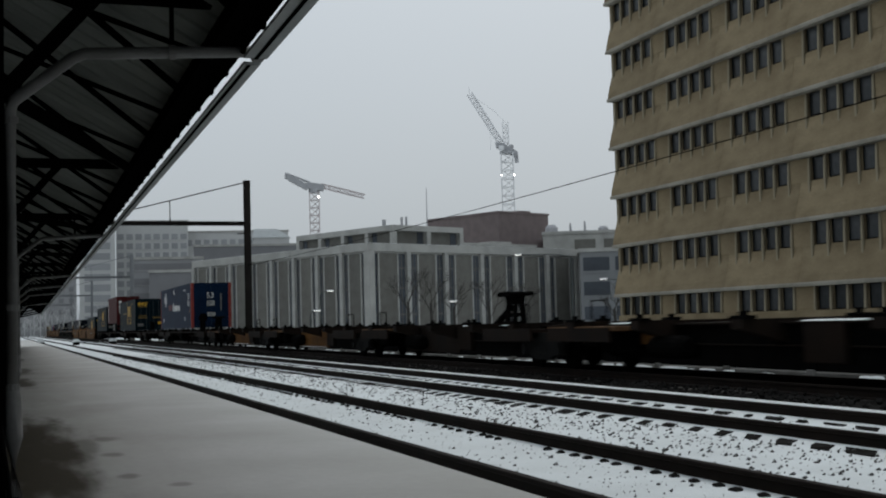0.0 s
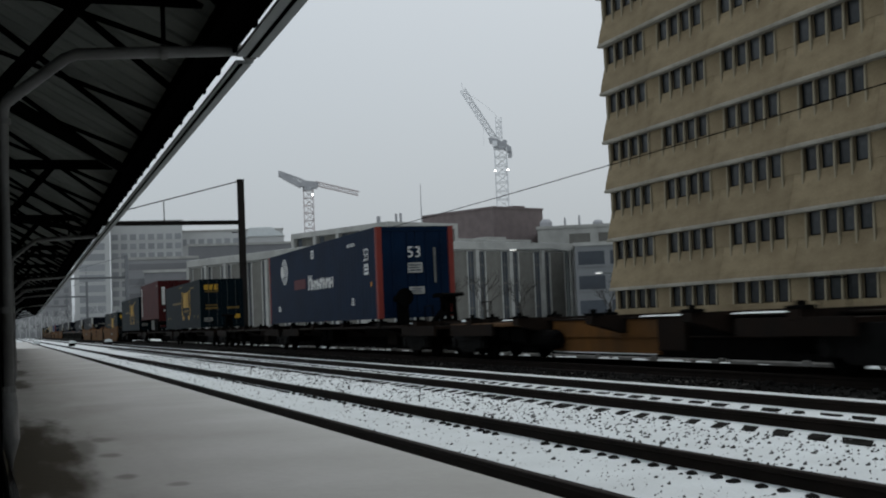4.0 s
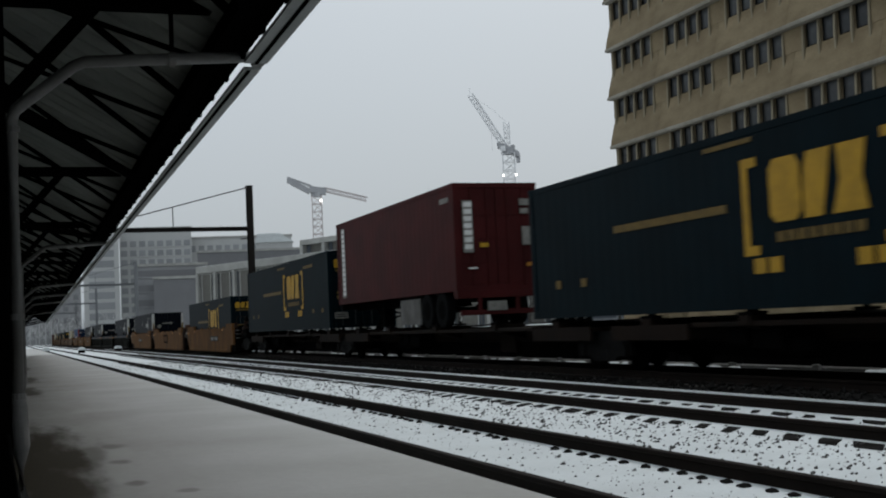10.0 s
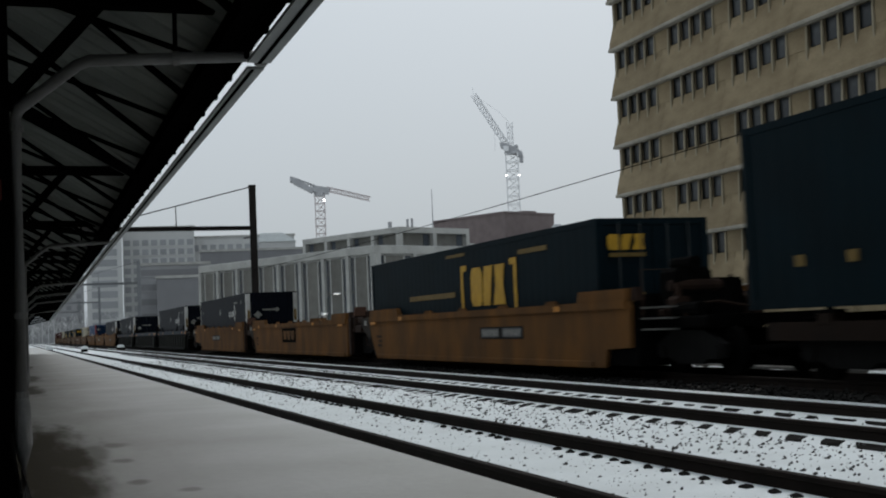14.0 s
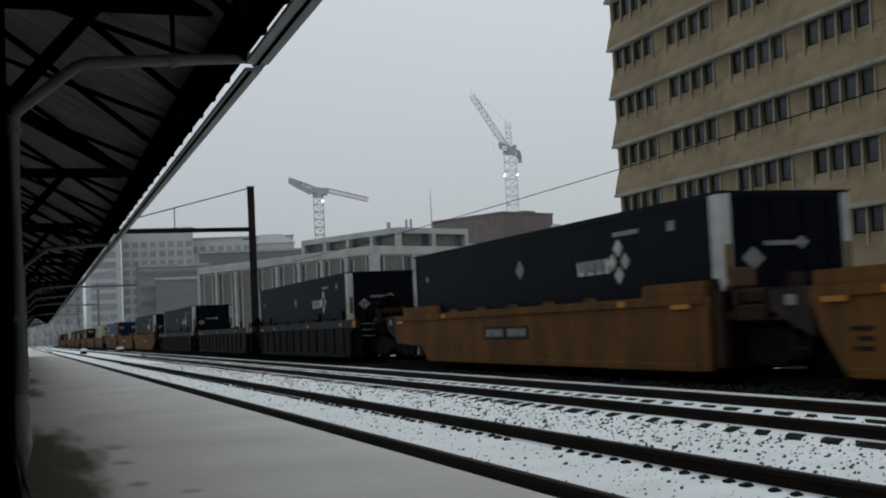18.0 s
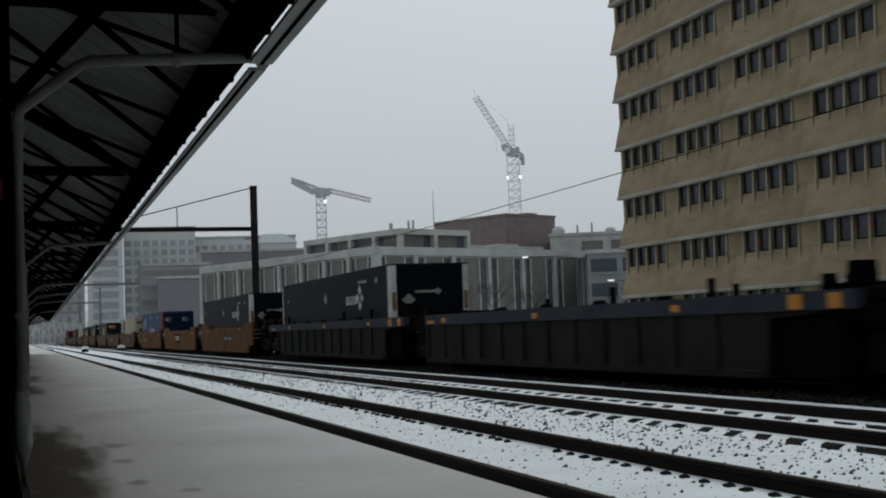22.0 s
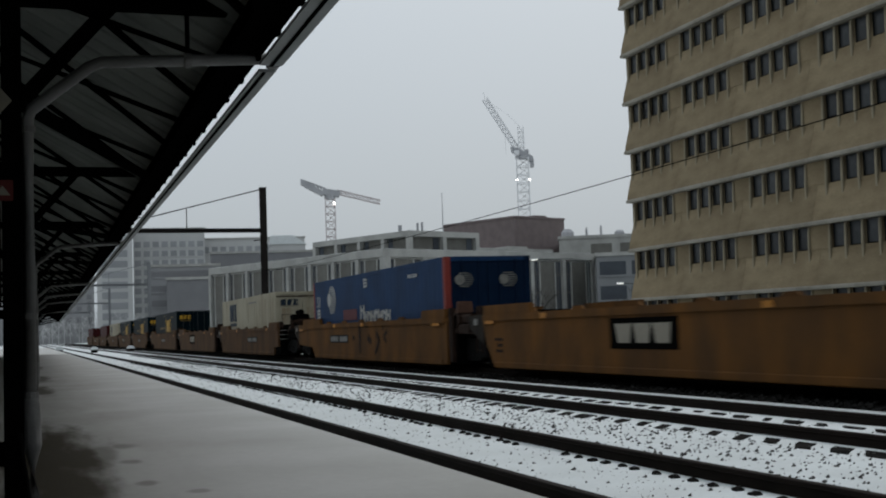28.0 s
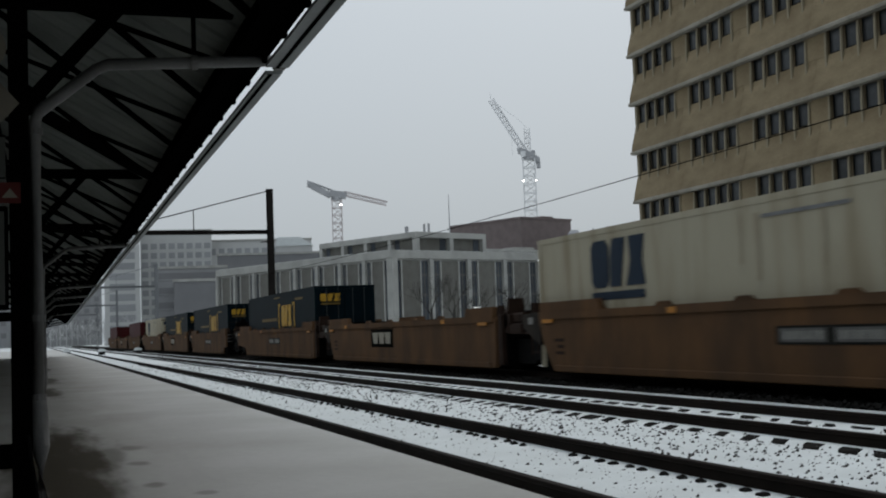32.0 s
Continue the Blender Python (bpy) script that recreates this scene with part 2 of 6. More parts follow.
SIGNGREY = material("grey_notice_sheet", (0.075, 0.078, 0.07), 0.7, vary=0.1, scale=6, fine=40)
KERB = material("dark_grey_kerb_concrete", (0.11, 0.105, 0.098), 0.9, vary=0.2, scale=1.2, fine=14, second=(0.06, 0.056, 0.05))
# pole steel paled for haze
HAZED_STEEL = material("hazed_portal_steel", (0.15, 0.155, 0.16), 0.7, vary=0.1, scale=1, fine=10)
LENS = glow("dim_lamp_lens", (1.0, 0.98, 0.92), 1.3)
BAND = material("dull_white_corner_paint", (0.36, 0.355, 0.335), 0.7, vary=0.12, scale=2, fine=16, second=(0.26, 0.25, 0.225))
ANNEX = material("grey_annexe_wall", (0.17, 0.175, 0.178), 0.9, vary=0.08, scale=0.4, fine=5)
CRANE_RED = material("pale_red_crane_steel", (0.50, 0.445, 0.44), 0.6, vary=0.08, scale=0.5, fine=5)
POLE = material("dark_weathered_pole_steel", (0.019, 0.0165, 0.015), 0.85, vary=0.2, scale=1, fine=12, spec=0.03)
LAMPPOST = material("grey_green_lamp_post_paint", (0.055, 0.06, 0.058), 0.7, vary=0.1, scale=2, fine=14, spec=0.1)
STATION = material("dark_station_wall", (0.045, 0.044, 0.040), 0.9, vary=0.15, scale=0.8, fine=9, second=(0.03, 0.029, 0.026))


# ---- helpers of this place ----
class Shape:
    """Gathers vertices and faces of one mesh."""

    def __init__(self):
        self.v, self.f = [], []

    def add(self, verts, faces):
        k = len(self.v)
        self.v += [tuple(p) for p in verts]
        self.f += [tuple(i + k for i in f) for f in faces]
        return self

    def box(self, x0, x1, y0, y1, z0, z1, c=0.0):
        """A box; with c its upright and lying long edges are chamfered on the x and z sides."""
        if not c:
            return self.prism([(x0, z0), (x1, z0), (x1, z1), (x0, z1)], "y", y0, y1)
        return self.prism([(x0 + c, z0), (x1 - c, z0), (x1, z0 + c), (x1, z1 - c), (x1 - c, z1), (x0 + c, z1), (x0, z1 - c), (x0, z0 + c)], "y", y0, y1)

    def prism(self, poly, axis, a, b):
        """A polygon drawn out along an axis: for "y" it lies in x, z; for "x" in y, z; for "z" in x, y."""
        put = {"y": lambda p, s: (p[0], s, p[1]), "x": lambda p, s: (s, p[0], p[1]), "z": lambda p, s: (p[0], p[1], s)}[axis]
        n = len(poly)
        flip = (sum(poly[i][0] * poly[(i + 1) % n][1] - poly[(i + 1) % n][0] * poly[i][1] for i in range(n)) > 0) == (axis == "y")
        verts = [put(p, a) for p in poly] + [put(p, b) for p in poly]
        faces = [tuple(range(n)), tuple(range(2 * n - 1, n - 1, -1))] + [(i, i + n, (i + 1) % n + n, (i + 1) % n) for i in range(n)]
        return self.add(verts, faces if flip else [f[::-1] for f in faces])

    def beam(self, p, q, w, h, up=(0, 0, 1)):
        """A straight bar of section w by h from p to q."""
        p, q = Vector(p), Vector(q)
        d = (q - p).normalized()
        s = d.cross(Vector(up))
        s = (s if s.length > 1e-4 else d.cross(Vector((1, 0, 0)))).normalized()
        u = s.cross(d)
        ring = [(-w / 2, -h / 2), (w / 2, -h / 2), (w / 2, h / 2), (-w / 2, h / 2)]
        return self.add([e + s * a + u * b for e in (p, q) for a, b in ring],
                        [(0, 1, 2, 3), (7, 6, 5, 4), (0, 4, 5, 1), (1, 5, 6, 2), (2, 6, 7, 3), (3, 7, 4, 0)])

    def tube(self, points, r, n=10):
        """A round bar through the points."""
        points = [Vector(p) for p in points]
        rings = []
        for i, p in enumerate(points):
            d = (points[min(i + 1, len(points) - 1)] - points[max(i - 1, 0)]).normalized()
            s = d.cross(Vector((0, 0, 1)))
            s = (s if s.length > 1e-3 else Vector((1, 0, 0))).normalized()
            u = s.cross(d)
            rr = r[i] if isinstance(r, (list, tuple)) else r
            rings += [p + s * (math.cos(a) * rr) + u * (math.sin(a) * rr) for a in (2 * math.pi * k / n for k in range(n))]
        m = len(points)
        faces = [(j * n + k, j * n + (k + 1) % n, (j + 1) * n + (k + 1) % n, (j + 1) * n + k) for j in range(m - 1) for k in range(n)]
        return self.add(rings, faces + [tuple(range(n))[::-1], tuple(range((m - 1) * n, m * n))])

    def disc(self, centre, r, x0, x1, n=20):
        """A wheel-like disc whose axle lies along x."""
        y, z = centre
        return self.prism([(y + r * math.cos(2 * math.pi * k / n), z + r * math.sin(2 * math.pi * k / n)) for k in range(n)], "x", x0, x1)

    def mesh(self, name, mat, smooth=False):
        me = bpy.data.meshes.new(name)
        me.from_pydata(self.v, [], self.f)
        me.materials.append(mat)
        if smooth:
            me.shade_smooth()
        return me


def part(name, shape, mat, parent=None, label="", at=None, smooth=False):
    """Links a shape (or a ready mesh) as one mesh object under a thing or a part."""
    ob = new(name, shape if isinstance(shape, bpy.types.Mesh) else shape.mesh(name, mat, smooth))
    if parent is not None:
        ob.parent = parent
    if at is not None:
        ob.matrix_basis = at
    return tagged(ob, label=label) if label else ob


def thing(name, label, category, group="", kind="", at=None):
    """An Empty at a thing's base that carries its parts."""
    ob = tagged(new(name), label, category, group, kind)
    if at is not None:
        ob.matrix_basis = at
    return ob


rng = random.Random(7)
PLATFORM_Z, PLATFORM_EDGE = 0.2, 2.6
RAIL_A, GAUGE, TRACK_2, TRACK_3 = 3.535, 1.505, 7.468, 12.317  # rail A; between rail centres; rail C; middle of the train's track
SNOW_Z, FAR_END = -0.155, 420.0

# ---- ground, platform, tracks ----
ground = part("ground", Shape().prism([(-3000, -3000), (3000, -3000), (3000, 3000), (-3000, 3000)], "z", -0.6, -0.30), SNOW)
tagged(ground, "snow-covered open ground round the railway line", "ground", kind="structure")


def uneven(x0, x1, y0, y1, z, dx, dy, rough, seed, skirt=0.2):
    """A sheet of snow with low swells, closed by a skirt round its edge."""
    nx, ny = max(2, int((x1 - x0) / dx) + 1), max(2, int((y1 - y0) / dy) + 1)
    s = Shape()
    verts, faces = [], []
    for j in range(ny):
        for i in range(nx):
            x, y = x0 + (x1 - x0) * i / (nx - 1), y0 + (y1 - y0) * j / (ny - 1)
            edge = i in (0, nx - 1) or j in (0, ny - 1)
            h = rough * (noise.noise(Vector((x * 1.3, y * 0.9, seed))) + 0.5 * noise.noise(Vector((x * 4.1, y * 3.3, seed + 9))))
            verts.append((x, y, z - skirt if edge else z + h))
    for j in range(ny - 1):
        for i in range(nx - 1):
            k = j * nx + i
            faces.append((k, k + 1, k + nx + 1, k + nx))
    return s.add(verts, faces)


bed = part("track_snow", uneven(2.62, 10.45, 1.5, 150, SNOW_Z, 0.13, 0.3, 0.006, 3), SNOW, smooth=True)
tagged(bed, "fresh snow lying over the ballast between the rails", "snow", kind="structure")
far_bed = part("far_track_snow", uneven(2.62, 10.45, 150, FAR_END, SNOW_Z - 0.01, 1.0, 6.0, 0.02, 5), SNOW, smooth=True)
tagged(far_bed, "snow over the far tracks", "snow", kind="structure")
rear_bed = part("rear_track_snow", uneven(2.62, 10.45, -60, 1.5, SNOW_Z, 0.6, 2.0, 0.006, 5), SNOW, smooth=True)
tagged(rear_bed, "snow over the tracks behind the platform's end", "snow", kind="structure")
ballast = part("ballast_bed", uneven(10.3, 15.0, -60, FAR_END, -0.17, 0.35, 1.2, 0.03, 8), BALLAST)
tagged(ballast, "dark stone ballast under the freight train", "ballast", kind="structure")

platform = thing("platform", "low concrete station platform under thin trodden snow", "platform", kind="structure")
slab = part("platform_slab", Shape().prism([(-7.0, -0.5), (PLATFORM_EDGE - 0.03, -0.5), (PLATFORM_EDGE - 0.03, 0.185), (-7.0, 0.185)], "y", -60, 170), CONCRETE_EDGE, platform)
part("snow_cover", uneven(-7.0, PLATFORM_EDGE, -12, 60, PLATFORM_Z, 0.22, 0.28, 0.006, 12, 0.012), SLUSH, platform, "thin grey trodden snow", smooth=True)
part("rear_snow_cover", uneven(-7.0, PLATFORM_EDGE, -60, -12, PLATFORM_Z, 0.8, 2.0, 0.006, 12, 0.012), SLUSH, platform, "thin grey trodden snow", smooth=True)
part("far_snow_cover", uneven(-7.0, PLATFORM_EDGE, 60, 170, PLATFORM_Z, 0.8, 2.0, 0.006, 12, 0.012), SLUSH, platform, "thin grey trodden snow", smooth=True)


RAIL_SECTION = [(-0.07, -0.165), (0.07, -0.165), (0.07, -0.152), (0.012, -0.135), (0.012, -0.045), (0.036, -0.035), (0.036, -0.006), (0.028, 0.0),
                (-0.028, 0.0), (-0.036, -0.006), (-0.036, -0.035), (-0.012, -0.045), (-0.012, -0.135), (-0.07, -0.152)]
TIE_MESH = Shape().box(-1.3, 1.3, -0.115, 0.115, -0.33, -0.172, 0.012).mesh("tie", TIE)
CLIP_MESH = Shape().prism([(-0.038, 0), (0.034, 0), (0.038, 0.018), (0.012, 0.036), (-0.022, 0.028)], "y", -0.045, 0.012).prism([(-0.022, 0), (0.024, 0), (0.01, 0.024), (-0.016, 0.02)], "y", 0.012, 0.05).mesh("rail_clip", BALLAST)


def railway(name, middle, label, snowy):
    track = thing(name, label, "railway track", kind="structure")
    for side in (-1, 1):
        x = middle + side * GAUGE / 2
        rail = Shape().prism([(x + a, b) for a, b in RAIL_SECTION], "y", -60, FAR_END)
        part("rail", rail, RAIL, track, "dark rusty steel rail", at=pose(0, 0, 0.0 if middle == TRACK_3 else -0.025))
    y = 3.0
    while y < 128:
        part("tie", TIE_MESH, TIE, track, at=pose(middle + rng.uniform(-0.03, 0.03), y, 0.0, 0, 0, rng.uniform(-0.6, 0.6)))
        y += 0.52 + rng.uniform(-0.03, 0.03)
    if snowy:
        y = 3.0
        while y < 62:
            for side in (-1, 1):
                for lean in (-1, 1):
                    if rng.random() < (0.92 if side > 0 > lean else 0.08):
                        part("rail_clip", CLIP_MESH, BALLAST, track,
                             at=pose(middle + side * GAUGE / 2 + lean * 0.165 + rng.uniform(-0.02, 0.02), y + rng.uniform(-0.05, 0.05), SNOW_Z - 0.004, 0, 0, 180 * (lean > 0) + rng.uniform(-15, 15)))
            y += 0.29
    return track


railway("railway_track", RAIL_A + GAUGE / 2, "railway track half buried in fresh snow beside the platform", True)
railway("railway_track", TRACK_2 + GAUGE / 2, "railway track in snow with dark gaps between its ties", False)
railway("railway_track", TRACK_3, "railway track on dark ballast under the freight train", False)

# bare ballast showing in the gaps between the ties of the second track
gaps, y = Shape(), 3.0
while y < 90:
    for near, far, long, chance in ((7.28, 6.93, 0.19, 0.98), (8.70, 8.44, 0.17, 0.98)):
        if rng.random() < chance:
            half, j = long * rng.uniform(0.45, 1.1), lambda q: rng.uniform(-q, q)
            cy, wide = y + j(0.03), far + 0.13 * rng.random() ** 2
            mid = (near + wide) / 2
            at = lambda x, v: (x + j(0.012), cy + (x - near) * 1.1 + v + j(0.02))  # sheared to fit their slant in the camera's view
            ring = [at(near, -half), at(mid, -half), at(wide, -half * 0.9), at(wide - 0.01, 0.0), at(wide, half * 0.9), at(mid, half), at(near, half)]
            gaps.prism(ring, "z", SNOW_Z - 0.05, SNOW_Z + 0.009)
    y += 0.54
tagged(part("ballast_gaps", gaps, BALLAST), "dark ballast showing between the snowy ties", "ballast", kind="stuff")


def pebble(s, x, y, z, r):
    """A small angular stone of eight faces."""
    j = lambda: rng.uniform(0.65, 1.3) * r
    s.add([(x + j(), y, z), (x, y + j(), z), (x - j(), y, z), (x, y - j(), z), (x + 0.3 * r, y - 0.2 * r, z + 0.8 * j()), (x, y, z - r)],
          [(0, 1, 4), (1, 2, 4), (2, 3, 4), (3, 0, 4), (1, 0, 5), (2, 1, 5), (3, 2, 5), (0, 3, 5)])


stones = Shape()
for _ in range(5200):
    y = 4 + 56 * rng.random() ** 1.6
    x = rng.choice((rng.uniform(5.25, 7.2), rng.gauss(6.5, 0.4), rng.uniform(5.6, 7.1)))
    if rng.random() < 0.10:
        x = rng.uniform(3.7, 4.9)
    elif rng.random() < 0.10:
        x = rng.uniform(7.6, 8.8)
    if 3.62 < x < 4.95 or 5.13 < x < 7.38 or 7.56 < x < 8.88:
        pebble(stones, x, y, SNOW_Z + rng.uniform(-0.003, 0.008), 0.007 + 0.022 * rng.random() ** 1.8)
tagged(part("ballast_stones", stones, STONE), "dark ballast stones poking out of the snow", "stones", kind="stuff")
grit = Shape()
for _ in range(1500):
    pebble(grit, rng.uniform(3.66, 4.92), 4 + 40 * rng.random() ** 1.7, SNOW_Z + rng.uniform(-0.002, 0.004), 0.004 + 0.009 * rng.random() ** 2)
tagged(part("snow_grit", grit, STONE), "fine dark grit on the snow beside the platform", "grit", kind="stuff")
rubble = Shape()
for _ in range(2200):
    pebble(rubble, rng.uniform(10.5, 11.4), 5 + 60 * rng.random() ** 1.6, -0.15 + rng.uniform(-0.02, 0.03), rng.uniform(0.025, 0.06))
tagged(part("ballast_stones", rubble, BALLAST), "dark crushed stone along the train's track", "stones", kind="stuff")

heaps = Shape()
for _ in range(170):  # ploughed snow in low mounds along the foot of the kerb wall
    x, y, wide, long, high = rng.uniform(14.7, 15.0), -10 + 110 * rng.random(), rng.uniform(0.08, 0.16), rng.uniform(0.12, 0.6), rng.uniform(0.0, 0.06)
    ring = [(x + wide * math.cos(a) * rng.uniform(0.8, 1.2), y + long * math.sin(a) * rng.uniform(0.8, 1.2)) for a in (math.pi * k / 5 for k in range(10))]
    heaps.add([(a, b, -0.2) for a, b in ring] + [(x + (a - x) * 0.6, y + (b - y) * 0.65, -0.17 + high * rng.uniform(0.7, 1.1)) for a, b in ring] + [(x, y, -0.16 + high)],
              [(k, (k + 1) % 10, 10 + (k + 1) % 10, 10 + k) for k in range(10)] + [(10 + k, 10 + (k + 1) % 10, 20) for k in range(10)])
tagged(part("snow_mounds", heaps, SNOW, smooth=True), "low mounds of ploughed snow at the foot of the kerb wall", "snow", kind="stuff")

# low concrete kerb wall beyond the train, in lengths with short posts
kerb = thing("kerb_wall", "low grey concrete kerb wall with short posts beyond the tracks", "wall", kind="structure")
y = -58.0
while y < 150:
    part("wall_panel", Shape().box(15.2, 15.42, y + 0.01, y + 2.95, -0.4, -0.11, 0.02), KERB, kerb)
    part("post", Shape().box(15.12, 15.2, y - 0.1, y + 0.1, -0.4, -0.06, 0.01), KERB, kerb)
    y += 3.0

# black boards added to keep the view under the train dark
fence = thing("backing_boards", "black backing boards added behind the kerb wall", "fence", kind="structure")
BACKING_BOARD = Shape().box(0, 0.04, -0.72, 0.72, -0.4, 0.5, 0.01).mesh("board", GRIME_SHADE)
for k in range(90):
    part("board", BACKING_BOARD, GRIME_SHADE, fence, at=pose(15.75 + 0.02 * (k % 2), 1.0 + 1.45 * k, rng.uniform(-0.02, 0.02)))

# ---- platform canopy ----
CANOPY_END, EAVE_X, EAVE_Z, BENT_Y, BENT_STEP = 85.0, 1.45, 2.68, 6.95, 6.6
# the canopy is turned and tilted slightly to fit its eave in the camera's view
CANOPY_LINE = pose(0, BENT_Y, 0) @ pose(0, 0, 0, -0.27, 0, -0.48) @ pose(0, -BENT_Y, 0)
BENTS = [BENT_Y - 13.2, BENT_Y - 6.6, BENT_Y, 14.0] + [20.2 + BENT_STEP * k for k in range(10)]
canopy = thing("platform_canopy", "dark steel platform canopy with a ribbed metal roof and grey gutter", "canopy", kind="structure", at=CANOPY_LINE)
RIDGE_X, RISE = -1.7, 0.58
roof_z = lambda x: EAVE_Z + 0.20 + (EAVE_X - 0.10 - x if x > RIDGE_X else EAVE_X - 0.10 - 2 * RIDGE_X + x) * RISE
deck = Shape()
y, k = -9.0, 0
while y < CANOPY_END:
    for xa, xb in ((EAVE_X - 0.08, RIDGE_X), (RIDGE_X, 2 * RIDGE_X - EAVE_X)):
        za, zb = roof_z(xa), roof_z(xb)
        prof = [(y, 0.0), (y + 0.27, 0.0), (y + 0.285, 0.022), (y + 0.335, 0.022), (y + 0.35, 0.0)]
        for (ya, da), (yb, db) in zip(prof, prof[1:]):
            deck.add([(xa, ya, za + da), (xa, yb, za + db), (xb, yb, zb + db), (xb, ya, zb + da)], [(0, 1, 2, 3)])
    y += 0.35
part("roof_deck", deck, DECK, canopy, "ribbed grey metal roof deck")
part("roof_cover", Shape().prism([(EAVE_X - 0.05, roof_z(EAVE_X - 0.05) + 0.06), (RIDGE_X, roof_z(RIDGE_X) + 0.06), (2 * RIDGE_X - EAVE_X, roof_z(2 * RIDGE_X - EAVE_X) + 0.06),
                                  (2 * RIDGE_X - EAVE_X, roof_z(2 * RIDGE_X - EAVE_X) + 0.14), (RIDGE_X, roof_z(RIDGE_X) + 0.14), (EAVE_X - 0.05, roof_z(EAVE_X - 0.05) + 0.14)],
                                 "y", -9, CANOPY_END), SNOW, canopy, "snow lying on the roof")
# gutter in two runs with a step at the outlet, and hangers
for ya, yb, wide, out in ((-9.0, BENT_Y - 0.14, 0.155, 0.002), (BENT_Y + 0.03, CANOPY_END, 0.118, -0.008)):
    x0, x1, z0, z1 = EAVE_X - wide + out, EAVE_X + out, EAVE_Z, EAVE_Z + 0.078
    gut = Shape().prism([(x0, z0), (x1 - 0.02, z0), (x1, z0 + 0.03), (x1, z1), (x1 - 0.015, z1), (x1 - 0.015, z0 + 0.02), (x0, z0 + 0.02)], "y", ya, yb)
    run = part("gutter", gut, GUTTER, canopy, "grey painted metal gutter")
    # dark strip modelled in place of the shadow line under the gutter
    part("gutter_shadow_line", Shape().box(x1 - 0.097, x1 - 0.075, ya, yb, z0 - 0.005, z0 - 0.0005), IRON, run, "dark strip for the shadow line along the gutter")
HANGER = Shape().prism([(-0.035, 0), (0.035, 0), (0.10, 0.12), (0.17, 0.20), (-0.17, 0.20), (-0.10, 0.12)], "x", -0.012, 0.012).mesh("hanger", IRON)
y = -3.0
while y < CANOPY_END - 1:
    part("hanger", HANGER, IRON, canopy, at=pose(EAVE_X - 0.14, y, EAVE_Z + 0.05))
    y += 0.62
# edge girder, purlins
girder_x, girder_z = EAVE_X - 0.25, EAVE_Z + 0.10
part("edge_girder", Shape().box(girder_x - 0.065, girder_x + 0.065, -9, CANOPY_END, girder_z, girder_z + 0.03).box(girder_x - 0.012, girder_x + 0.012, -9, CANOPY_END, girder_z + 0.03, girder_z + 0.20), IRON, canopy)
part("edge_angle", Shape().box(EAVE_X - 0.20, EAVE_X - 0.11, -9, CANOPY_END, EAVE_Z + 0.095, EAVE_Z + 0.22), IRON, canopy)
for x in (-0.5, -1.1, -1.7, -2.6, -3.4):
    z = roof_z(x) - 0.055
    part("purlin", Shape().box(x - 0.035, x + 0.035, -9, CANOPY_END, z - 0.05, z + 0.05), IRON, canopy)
COLUMN_X = -0.075
for y in BENTS:
    if y > CANOPY_END - 0.3:
        continue
    for x in (COLUMN_X, COLUMN_X - 3.1):
        if y < CANOPY_END - 1:
            col, top = Shape(), roof_z(x) - 0.12
            col.box(x - 0.053, x + 0.053, y - 0.065, y - 0.053, PLATFORM_Z, top).box(x - 0.053, x + 0.053, y + 0.053, y + 0.065, PLATFORM_Z, top)
            col.box(x - 0.006, x + 0.006, y - 0.053, y + 0.053, PLATFORM_Z, top).box(x - 0.12, x + 0.12, y - 0.12, y + 0.12, PLATFORM_Z, PLATFORM_Z + 0.025)
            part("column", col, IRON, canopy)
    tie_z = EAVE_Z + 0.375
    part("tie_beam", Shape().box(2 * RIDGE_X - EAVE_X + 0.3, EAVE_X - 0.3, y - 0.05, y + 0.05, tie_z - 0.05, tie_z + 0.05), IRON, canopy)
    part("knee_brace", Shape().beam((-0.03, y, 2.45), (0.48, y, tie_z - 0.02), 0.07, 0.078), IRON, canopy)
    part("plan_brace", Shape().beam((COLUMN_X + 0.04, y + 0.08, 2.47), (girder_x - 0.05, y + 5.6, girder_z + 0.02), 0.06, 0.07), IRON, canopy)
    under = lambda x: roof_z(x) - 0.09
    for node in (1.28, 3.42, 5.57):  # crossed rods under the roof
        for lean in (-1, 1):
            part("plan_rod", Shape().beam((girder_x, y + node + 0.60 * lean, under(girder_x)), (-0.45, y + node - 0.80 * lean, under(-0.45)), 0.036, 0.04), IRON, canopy)

